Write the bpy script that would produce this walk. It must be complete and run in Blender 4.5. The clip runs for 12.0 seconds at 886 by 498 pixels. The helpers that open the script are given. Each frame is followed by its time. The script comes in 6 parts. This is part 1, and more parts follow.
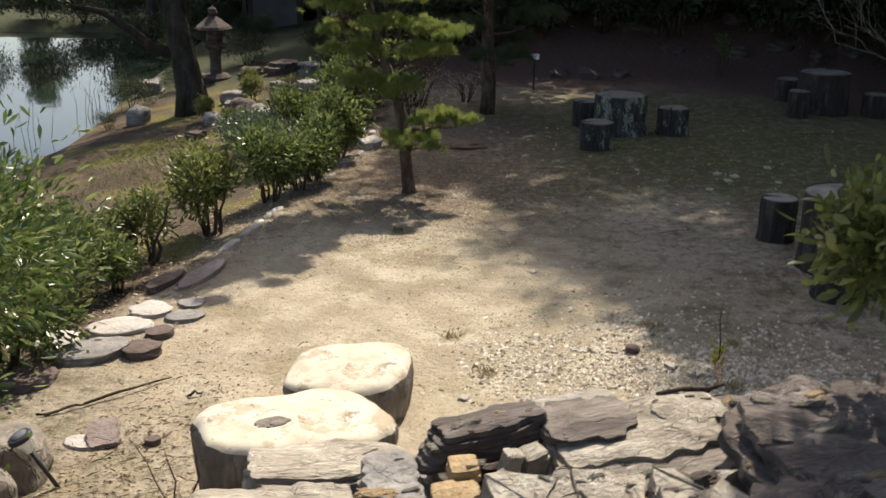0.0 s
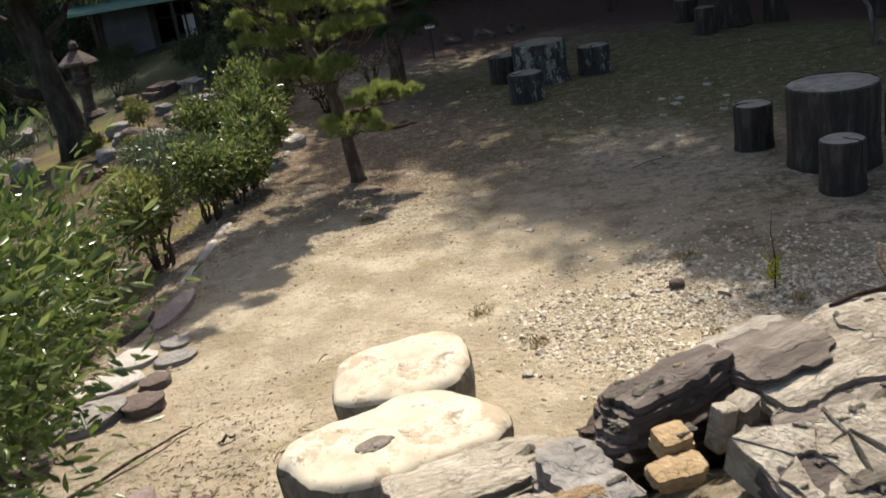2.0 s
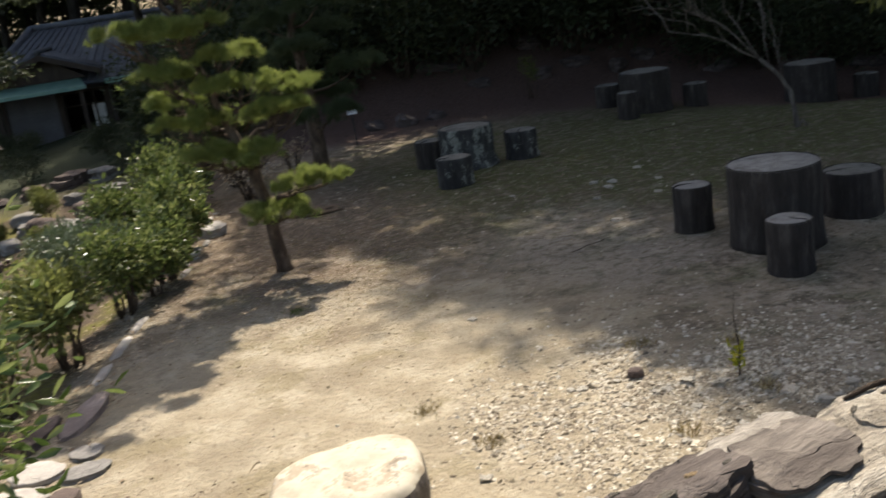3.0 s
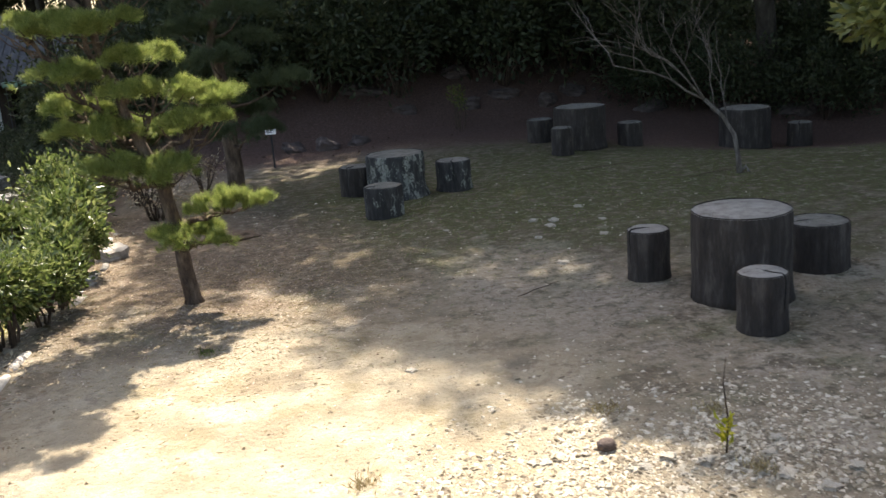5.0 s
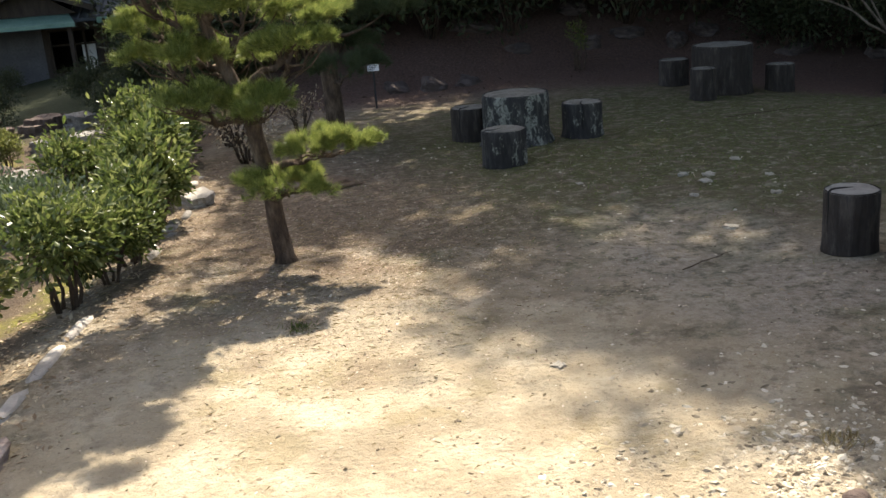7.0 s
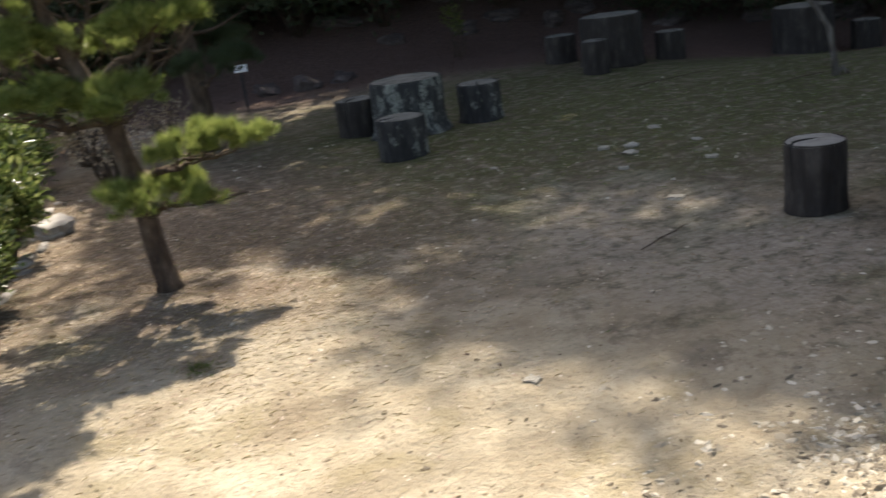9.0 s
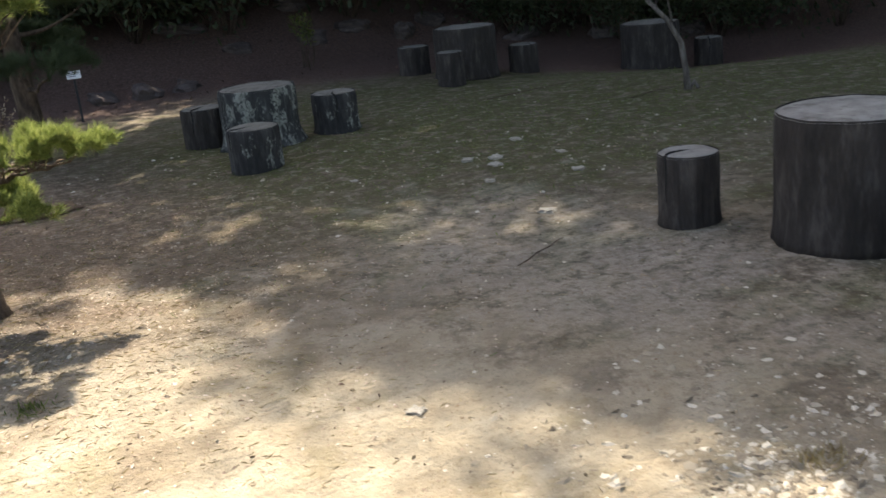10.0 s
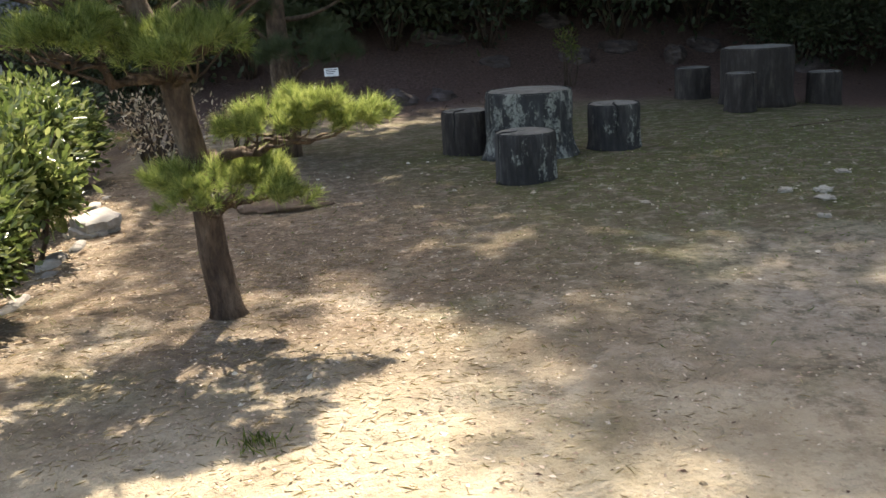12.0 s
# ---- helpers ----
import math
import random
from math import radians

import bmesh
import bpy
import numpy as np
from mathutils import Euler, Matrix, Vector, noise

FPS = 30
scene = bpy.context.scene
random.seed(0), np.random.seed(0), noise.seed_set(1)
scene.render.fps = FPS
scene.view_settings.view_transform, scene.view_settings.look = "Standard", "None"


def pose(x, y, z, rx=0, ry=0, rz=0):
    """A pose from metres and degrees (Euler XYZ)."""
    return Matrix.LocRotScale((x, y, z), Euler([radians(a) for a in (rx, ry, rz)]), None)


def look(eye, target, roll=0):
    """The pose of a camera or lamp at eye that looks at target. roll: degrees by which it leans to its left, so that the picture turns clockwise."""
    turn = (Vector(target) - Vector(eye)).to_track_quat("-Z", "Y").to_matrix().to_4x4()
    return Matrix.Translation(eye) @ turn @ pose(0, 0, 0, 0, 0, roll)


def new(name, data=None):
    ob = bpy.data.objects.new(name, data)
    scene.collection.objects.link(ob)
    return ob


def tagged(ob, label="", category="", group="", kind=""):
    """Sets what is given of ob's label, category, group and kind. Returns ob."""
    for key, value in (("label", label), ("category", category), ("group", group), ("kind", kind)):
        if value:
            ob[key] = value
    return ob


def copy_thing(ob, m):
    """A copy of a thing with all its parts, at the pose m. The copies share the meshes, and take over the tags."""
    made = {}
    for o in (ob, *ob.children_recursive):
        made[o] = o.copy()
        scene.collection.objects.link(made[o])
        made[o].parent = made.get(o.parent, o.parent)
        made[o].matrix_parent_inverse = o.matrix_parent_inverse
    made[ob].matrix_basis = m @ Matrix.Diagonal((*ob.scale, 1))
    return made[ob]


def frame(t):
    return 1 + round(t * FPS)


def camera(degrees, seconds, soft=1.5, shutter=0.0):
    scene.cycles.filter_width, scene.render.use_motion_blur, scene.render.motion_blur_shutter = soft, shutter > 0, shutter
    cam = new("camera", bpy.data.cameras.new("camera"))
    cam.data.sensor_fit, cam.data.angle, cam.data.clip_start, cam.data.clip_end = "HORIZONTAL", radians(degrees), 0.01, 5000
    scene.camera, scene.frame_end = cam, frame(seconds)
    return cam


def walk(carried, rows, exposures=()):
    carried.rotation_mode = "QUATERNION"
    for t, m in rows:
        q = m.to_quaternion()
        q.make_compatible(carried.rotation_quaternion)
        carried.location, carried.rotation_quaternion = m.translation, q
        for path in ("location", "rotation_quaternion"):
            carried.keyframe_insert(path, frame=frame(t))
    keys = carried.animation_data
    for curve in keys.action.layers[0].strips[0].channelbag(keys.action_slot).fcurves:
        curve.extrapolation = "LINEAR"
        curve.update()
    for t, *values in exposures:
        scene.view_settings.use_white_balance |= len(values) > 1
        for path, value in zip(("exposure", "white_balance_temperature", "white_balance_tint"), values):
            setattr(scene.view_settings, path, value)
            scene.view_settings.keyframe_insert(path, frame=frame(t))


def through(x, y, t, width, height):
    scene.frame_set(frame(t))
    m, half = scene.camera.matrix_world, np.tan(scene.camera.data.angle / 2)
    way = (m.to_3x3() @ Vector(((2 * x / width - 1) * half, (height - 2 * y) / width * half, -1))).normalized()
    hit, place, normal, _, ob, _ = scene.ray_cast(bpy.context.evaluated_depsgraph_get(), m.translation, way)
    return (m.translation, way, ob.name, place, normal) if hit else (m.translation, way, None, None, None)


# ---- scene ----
cam = camera(48.3, 12.0, 1.5, 0.35)
PATH = [
    (0, (0.023, 0.203, 3.026), (-0.003, 2.098, 2.387), 0.5),
    (0.5, (-0.249, 0.248, 2.977), (-0.228, 2.12, 2.273), -3.2),
    (1, (-0.46, 0.374, 2.899), (-0.384, 2.225, 2.146), -6.6),
    (1.5, (-0.657, 0.626, 2.788), (-0.524, 2.483, 2.057), -8.8),
    (2, (-0.825, 0.92, 2.72), (-0.629, 2.795, 2.051), -9.4),
    (2.5, (-0.879, 1.203, 2.676), (-0.622, 3.093, 2.075), -9.4),
    (3, (-0.929, 1.412, 2.606), (-0.533, 3.301, 2.079), -8.7),
    (3.5, (-0.959, 1.619, 2.535), (-0.355, 3.46, 2.039), -7.0),
    (5.5, (-0.958, 2.759, 2.411), (-0.406, 4.617, 1.917), -3.5),
    (6, (-0.75, 3.242, 2.304), (-0.306, 5.12, 1.778), -4.0),
    (6.5, (-0.797, 3.637, 2.215), (-0.407, 5.516, 1.653), -4.3),
    (8.5, (-0.926, 4.661, 1.966), (-0.415, 6.502, 1.373), -7.0),
    (9, (-0.878, 4.977, 1.852), (-0.239, 6.778, 1.263), -8.1),
    (9.5, (-0.814, 5.137, 1.824), (0.111, 6.798, 1.203), -6.6),
    (10, (-0.846, 5.385, 1.766), (0.078, 7.055, 1.168), -6.0),
    (10.5, (-0.802, 5.748, 1.631), (-0.123, 7.553, 1.102), -6.7),
    (11, (-0.835, 6.061, 1.561), (-0.246, 7.904, 1.055), -6.1),
    (11.5, (-0.838, 6.396, 1.458), (-0.255, 8.245, 0.964), -4.8),
    (12, (-0.783, 6.663, 1.383), (-0.239, 8.524, 0.891), -3.4),
]
LIGHT = [(0, 0.66, 7050, 11), (1.5, 0.63, 7050, 11), (2.5, 0.64, 7050, 11), (3, 0.68, 7050, 11), (3.5, 1.05, 7000, 11), (5.5, 1.60, 7250, 11), (6, 1.60, 7300, 11), (6.7, 1.40, 7350, 11), (8.5, 1.20, 7150, 11), (9, 1.12, 7100, 11), (9.5, 1.27, 7000, 11),
         (10, 1.50, 7150, 11), (11, 1.66, 7350, 11), (12, 1.80, 7450, 11)]
walk(cam, [(t, look(eye, target, roll)) for t, eye, target, roll in PATH], LIGHT)

from mathutils.bvhtree import BVHTree

# ---------- world, sun, exposure ----------
SUN_EL, SUN_X, SUN_Y = 55.0, 0.32, 0.947
world = bpy.data.worlds.new("sky")
scene.world = world
world.use_nodes = True
wn = world.node_tree.nodes
sky = wn.new("ShaderNodeTexSky")
sky.sky_type = "NISHITA"
sky.sun_disc = False
sky.dust_density, sky.ozone_density = 2.5, 0.7
sky.sun_elevation = radians(SUN_EL)
sky.sun_rotation = math.atan2(SUN_X, SUN_Y)
world.node_tree.links.new(sky.outputs[0], wn["Background"].inputs[0])
wn["Background"].inputs[1].default_value = 0.14
sun_data = bpy.data.lights.new("sun", "SUN")
sun_data.energy, sun_data.angle, sun_data.color = 4.5, radians(0.53), (1.0, 0.965, 0.90)
sun = new("sun", sun_data)
ce = math.cos(radians(SUN_EL))
SUN_DIR = Vector((SUN_X * ce, SUN_Y * ce, math.sin(radians(SUN_EL)))).normalized()
sun.matrix_world = look((0, 0, 30), Vector((0, 0, 30)) - SUN_DIR)


# ---------- materials ----------
class Mat:
    """A small builder for node materials."""

    def __init__(self, name, rough=0.8, metal=0.0, spec=0.4):
        self.m = bpy.data.materials.new(name)
        self.m.use_nodes = True
        self.t = self.m.node_tree
        self.b = self.t.nodes["Principled BSDF"]
        self.b.inputs["Roughness"].default_value = rough
        self.b.inputs["Metallic"].default_value = metal
        self.b.inputs["Specular IOR Level"].default_value = spec
        self.geo = self.t.nodes.new("ShaderNodeNewGeometry")
        self.tc = self.t.nodes.new("ShaderNodeTexCoord")
        self.oi = self.t.nodes.new("ShaderNodeObjectInfo")

    def put(self, a, socket):
        self.t.links.new(a, socket)

    def vec(self, stretch=(1, 1, 1), world_space=False):
        n = self.t.nodes.new("ShaderNodeMapping")
        n.inputs["Scale"].default_value = stretch
        self.put(self.geo.outputs["Position"] if world_space else self.tc.outputs["Object"], n.inputs["Vector"])
        return n.outputs[0]

    def noise(self, scale, detail=4.0, stretch=(1, 1, 1), world_space=False, rough=0.55):
        n = self.t.nodes.new("ShaderNodeTexNoise")
        n.inputs["Scale"].default_value, n.inputs["Detail"].default_value, n.inputs["Roughness"].default_value = scale, detail, rough
        self.put(self.vec(stretch, world_space), n.inputs["Vector"])
        return n.outputs["Fac"]

    def voronoi(self, scale, feature="F1", stretch=(1, 1, 1), world_space=False):
        n = self.t.nodes.new("ShaderNodeTexVoronoi")
        n.feature = feature
        n.inputs["Scale"].default_value = scale
        self.put(self.vec(stretch, world_space), n.inputs["Vector"])
        return n.outputs["Distance"]

    def ramp(self, fac, *stops):
        n = self.t.nodes.new("ShaderNodeValToRGB")
        e = n.color_ramp.elements
        while len(e) < len(stops):
            e.new(0.5)
        for el, (p, c) in zip(e, stops):
            el.position = p
            el.color = (*c, 1) if len(c) == 3 else c
        self.put(fac, n.inputs[0])
        return n.outputs[0]

    def band(self, fac, lo, hi):
        n = self.t.nodes.new("ShaderNodeMapRange")
        n.interpolation_type = "SMOOTHSTEP"
        n.inputs["From Min"].default_value, n.inputs["From Max"].default_value = lo, hi
        self.put(fac, n.inputs["Value"])
        return n.outputs[0]

    def math(self, op, a, b=0.0):
        n = self.t.nodes.new("ShaderNodeMath")
        n.operation = op
        for s, v in zip(n.inputs, (a, b)):
            if isinstance(v, (int, float)):
                s.default_value = v
            else:
                self.put(v, s)
        return n.outputs[0]

    def mix(self, fac, a, b, mode="MIX"):
        n = self.t.nodes.new("ShaderNodeMix")
        n.data_type, n.blend_type = "RGBA", mode
        for s, v in ((n.inputs[0], fac), (n.inputs[6], a), (n.inputs[7], b)):
            if isinstance(v, (int, float)):
                s.default_value = v
            elif isinstance(v, tuple):
                s.default_value = (*v, 1)
            else:
                self.put(v, s)
        return n.outputs[2]

    def axis(self, i, world_space=True):
        n = self.t.nodes.new("ShaderNodeSeparateXYZ")
        self.put(self.geo.outputs["Position"] if world_space else self.tc.outputs["Object"], n.inputs[0])
        return n.outputs[i]

    def up(self):
        n = self.t.nodes.new("ShaderNodeSeparateXYZ")
        self.put(self.geo.outputs["Normal"], n.inputs[0])
        return n.outputs[2]

    def away(self, x, y, sx=1.0, sy=1.0):
        """Distance on the plan from (x, y), stretched by sx and sy."""
        dx = self.math("MULTIPLY", self.math("SUBTRACT", self.axis(0), x), 1 / sx)
        dy = self.math("MULTIPLY", self.math("SUBTRACT", self.axis(1), y), 1 / sy)
        return self.math("SQRT", self.math("ADD", self.math("MULTIPLY", dx, dx), self.math("MULTIPLY", dy, dy)))

    def color(self, c):
        if isinstance(c, tuple):
            self.b.inputs["Base Color"].default_value = (*c, 1)
        else:
            self.put(c, self.b.inputs["Base Color"])
        return self

    def bump(self, height, strength=0.5, dist=0.02):
        n = self.t.nodes.new("ShaderNodeBump")
        n.inputs["Strength"].default_value, n.inputs["Distance"].default_value = strength, dist
        self.put(height, n.inputs["Height"])
        self.put(n.outputs[0], self.b.inputs["Normal"])
        return self


def leaf_mat(name, dark, mid, light, rough=0.45, spec=0.5, through=0.35):
    k = Mat(name, rough, spec=spec)
    r = k.geo.outputs["Random Per Island"]
    c = k.ramp(r, (0.0, dark), (0.55, mid), (1.0, light))
    c = k.mix(k.math("MULTIPLY", k.oi.outputs["Random"], 0.35), c, dark)
    k.color(c)
    tr = k.t.nodes.new("ShaderNodeBsdfTranslucent")
    k.put(c, tr.inputs[0])
    ms = k.t.nodes.new("ShaderNodeMixShader")
    ms.inputs[0].default_value = through
    k.put(k.b.outputs[0], ms.inputs[1])
    k.put(tr.outputs[0], ms.inputs[2])
    k.put(ms.outputs[0], k.t.nodes["Material Output"].inputs[0])
    return k.m


def rock_mat(name, a, b, c, grain=3.0, bump=0.8, crack=6.0, stretch=(1, 1, 3)):
    k = Mat(name, 0.88, spec=0.25)
    n1 = k.noise(grain, 6, stretch)
    n2 = k.noise(grain * 7, 5, stretch)
    col = k.ramp(n1, (0.3, a), (0.5, b), (0.68, c))
    col = k.mix(k.band(n2, 0.35, 0.75), k.mix(0.45, col, a), col)
    warp = k.t.nodes.new("ShaderNodeVectorMath")
    warp.operation = "MULTIPLY_ADD"
    nz = k.t.nodes.new("ShaderNodeTexNoise")
    nz.inputs["Scale"].default_value, nz.inputs["Detail"].default_value = 4.0, 4
    k.put(k.vec(stretch), nz.inputs["Vector"])
    k.put(nz.outputs["Color"], warp.inputs[0])
    warp.inputs[1].default_value = (0.45, 0.45, 0.45)
    k.put(k.vec(stretch), warp.inputs[2])
    vo = k.t.nodes.new("ShaderNodeTexVoronoi")
    vo.feature = "DISTANCE_TO_EDGE"
    vo.inputs["Scale"].default_value = crack
    k.put(warp.outputs[0], vo.inputs["Vector"])
    v = vo.outputs["Distance"]
    open_ = k.math("MULTIPLY", k.math("SUBTRACT", 1.0, k.band(v, 0.0, 0.016)), k.band(k.noise(2.0, 3), 0.44, 0.6))
    lines = k.noise(grain * 2.2, 7, (stretch[0] * 0.35, stretch[1] * 0.35, stretch[2] * 2.5), rough=0.7)
    col = k.mix(k.math("MULTIPLY", k.band(lines, 0.54, 0.64), 0.38), col, tuple(x * 0.6 for x in a))
    col = k.mix(k.math("MULTIPLY", open_, 0.6), col, tuple(x * 0.4 for x in a))
    stain = k.math("MULTIPLY", k.band(k.noise(2.6, 8, rough=0.75), 0.5, 0.6), k.band(k.noise(17, 6, rough=0.7), 0.36, 0.5))
    col = k.mix(k.math("MULTIPLY", stain, 0.55), col, tuple(x * 0.85 for x in a))
    k.color(k.mix(k.math("MULTIPLY", k.oi.outputs["Random"], 0.3), col, b))
    h = k.math("ADD", k.math("MULTIPLY", n2, 0.6), k.math("ADD", n1, k.math("MULTIPLY", lines, 0.45)))
    k.bump(k.math("SUBTRACT", h, k.math("MULTIPLY", open_, 0.9)), bump, 0.03)
    return k.m


def ground_mat():
    k = Mat("earth", 0.95, spec=0.15)
    big = k.noise(0.55, 5, world_space=True)
    mid = k.noise(2.2, 6, world_space=True)
    fine = k.noise(26, 6, world_space=True)
    grit = k.noise(90, 3, world_space=True)
    sand = k.ramp(mid, (0.3, (0.275, 0.222, 0.150)), (0.5, (0.375, 0.316, 0.222)), (0.7, (0.475, 0.412, 0.305)))
    sand = k.mix(k.math("MULTIPLY", k.band(fine, 0.52, 0.72), 0.6), sand, (0.24, 0.19, 0.125))
    clod = k.band(k.noise(7.5, 6, world_space=True, rough=0.7), 0.5, 0.62)
    sand = k.mix(k.math("MULTIPLY", clod, 0.22), sand, (0.26, 0.205, 0.135))
    sand = k.mix(k.math("MULTIPLY", k.band(k.noise(1.15, 7, world_space=True, rough=0.66), 0.5, 0.59), 0.55), sand, (0.255, 0.21, 0.145))
    # greyer soil beyond the sunlit sand, its colour lowered further for shade
    grey = k.ramp(fine, (0.3, (0.115, 0.09, 0.064)), (0.6, (0.215, 0.177, 0.133)), (0.8, (0.32, 0.275, 0.217)))
    worn = k.math("ADD", k.away(-0.3, 7.3, 2.0, 2.75), k.math("MULTIPLY", k.math("SUBTRACT", mid, 0.5), 1.3))
    col = k.mix(k.band(worn, 0.75, 1.5), sand, k.mix(k.band(big, 0.35, 0.65), grey, k.mix(0.5, sand, grey)))
    col = k.mix(k.math("MULTIPLY", k.math("MULTIPLY", k.band(k.noise(3.6, 7, world_space=True, rough=0.75), 0.5, 0.6), k.band(worn, 0.7, 1.3)), 0.55), col, (0.12, 0.09, 0.06))
    silt = k.math("MULTIPLY", k.band(k.noise(0.85, 7, world_space=True, rough=0.62), 0.5, 0.57), k.band(worn, 0.8, 1.4))
    col = k.mix(k.math("MULTIPLY", silt, 0.62), col, k.ramp(fine, (0.3, (0.27, 0.23, 0.175)), (0.7, (0.44, 0.385, 0.31))))
    damp = k.math("MULTIPLY", k.band(k.noise(1.7, 8, world_space=True, rough=0.72), 0.52, 0.6), k.band(worn, 0.6, 1.3))
    col = k.mix(k.math("MULTIPLY", damp, 0.72), col, k.ramp(fine, (0.3, (0.065, 0.047, 0.03)), (0.7, (0.135, 0.10, 0.068))))
    # thin moss and grass film
    moss = k.ramp(fine, (0.35, (0.045, 0.055, 0.014)), (0.6, (0.09, 0.098, 0.03)), (0.8, (0.20, 0.17, 0.09)))
    mz = k.math("ADD", k.away(6.5, 14.2, 7.5, 4.0), k.math("MULTIPLY", k.math("SUBTRACT", mid, 0.5), 1.6))
    col = k.mix(k.math("MULTIPLY", k.math("MULTIPLY", k.band(mz, 1.25, 0.55), k.band(k.noise(5.0, 6, world_space=True, rough=0.7), 0.38, 0.52)), 0.85), k.mix(k.band(mz, 1.5, 0.9), col, (0.16, 0.125, 0.085)), moss)
    sp = k.math("MULTIPLY", k.band(k.noise(1.3, 6, world_space=True), 0.5, 0.66), k.band(worn, 0.8, 1.6))
    col = k.mix(k.math("MULTIPLY", sp, 0.6), col, moss)
    # needle and leaf litter under the pine and along the planting
    litter = k.ramp(fine, (0.3, (0.10, 0.07, 0.05)), (0.6, (0.19, 0.14, 0.10)), (0.8, (0.31, 0.25, 0.18)))
    lz = k.math("ADD", k.away(-0.4, 13.3, 1.6, 2.9), k.math("MULTIPLY", k.math("SUBTRACT", mid, 0.5), 1.8))
    col = k.mix(k.math("MULTIPLY", k.band(lz, 1.45, 0.6), 0.85), col, litter)
    # garden bank towards the pond: yellow-green moss and bare soil, darkened for the tree's shade
    bank = k.band(k.math("ADD", k.axis(0), k.math("MULTIPLY", k.axis(1), -0.19)), -4.0, -4.4)
    bk = k.ramp(k.noise(0.7, 5, world_space=True), (0.42, (0.06, 0.042, 0.03)), (0.52, (0.10, 0.073, 0.047)), (0.62, (0.15, 0.14, 0.03)))
    bk = k.mix(k.band(fine, 0.4, 0.75), bk, (0.09, 0.066, 0.042))
    # dark moss green towards the house, which also stands for the shade there
    bk = k.mix(k.band(k.math("ADD", k.axis(1), k.math("MULTIPLY", mid, 3.0)), 22.0, 25.0), bk, (0.05, 0.055, 0.028))
    col = k.mix(bank, col, bk)
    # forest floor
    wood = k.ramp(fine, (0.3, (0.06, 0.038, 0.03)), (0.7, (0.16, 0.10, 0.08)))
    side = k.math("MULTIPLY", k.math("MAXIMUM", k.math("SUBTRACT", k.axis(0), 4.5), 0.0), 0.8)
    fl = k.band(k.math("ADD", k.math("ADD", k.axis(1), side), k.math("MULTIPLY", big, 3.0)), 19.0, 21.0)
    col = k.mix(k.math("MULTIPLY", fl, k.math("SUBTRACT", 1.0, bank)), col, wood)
    # trodden pale strip of silt across the yard
    strip = k.math("ADD", k.away(2.35, 9.9, 0.95, 1.7), k.math("MULTIPLY", k.math("SUBTRACT", mid, 0.5), 2.2))
    col = k.mix(k.math("MULTIPLY", k.band(strip, 1.15, 0.6), 0.45), col, k.ramp(fine, (0.3, (0.25, 0.217, 0.172)), (0.7, (0.40, 0.355, 0.295))))
    # trodden crust: dark algae mottling deepened for the yard's shade, pale scuffs and a faint olive film
    crust = k.noise(8.5, 9, world_space=True, rough=0.78)
    yard = k.math("MULTIPLY", k.math("SUBTRACT", 1.0, bank), k.math("SUBTRACT", 1.0, fl))
    col = k.mix(k.math("MULTIPLY", k.math("MULTIPLY", k.band(crust, 0.5, 0.6), k.band(worn, 0.75, 1.5)), k.math("MULTIPLY", yard, 0.74)), col, (0.085, 0.072, 0.045))
    col = k.mix(k.math("MULTIPLY", k.math("MULTIPLY", k.band(crust, 0.47, 0.38), k.band(worn, 0.8, 1.5)), k.math("MULTIPLY", yard, 0.5)), col, (0.36, 0.32, 0.255))
    film = k.math("MULTIPLY", k.band(k.noise(1.5, 8, world_space=True, rough=0.7), 0.53, 0.6), k.band(worn, 1.3, 0.6))
    col = k.mix(k.math("MULTIPLY", film, 0.5), col, (0.225, 0.185, 0.105))
    flake = k.math("MULTIPLY", k.band(k.noise(30, 6, world_space=True, rough=0.8), 0.57, 0.63), yard)
    col = k.mix(k.math("MULTIPLY", flake, 0.45), col, (0.15, 0.12, 0.08))
    col = k.mix(k.band(grit, 0.62, 0.78), col, k.mix(0.6, col, (0.5, 0.45, 0.36)))
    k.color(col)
    k.bump(k.math("ADD", k.math("ADD", fine, k.math("MULTIPLY", k.noise(7.5, 6, world_space=True, rough=0.7), 1.6)), k.math("MULTIPLY", grit, 0.35)), 0.85, 0.028)
    return k.m


def bark_mat(name, a, b, scale=9.0, stretch=(1, 1, 0.35)):
    k = Mat(name, 0.92, spec=0.2)
    n = k.noise(scale, 7, stretch, rough=0.7)
    n2 = k.noise(scale * 3.2, 5, stretch)
    col = k.ramp(n, (0.32, tuple(x * 0.45 for x in a)), (0.45, a), (0.72, b))
    k.color(k.mix(k.band(n2, 0.5, 0.75), col, a))
    k.bump(k.math("ADD", n, k.math("MULTIPLY", n2, 0.5)), 1.0, 0.04)
    return k.m


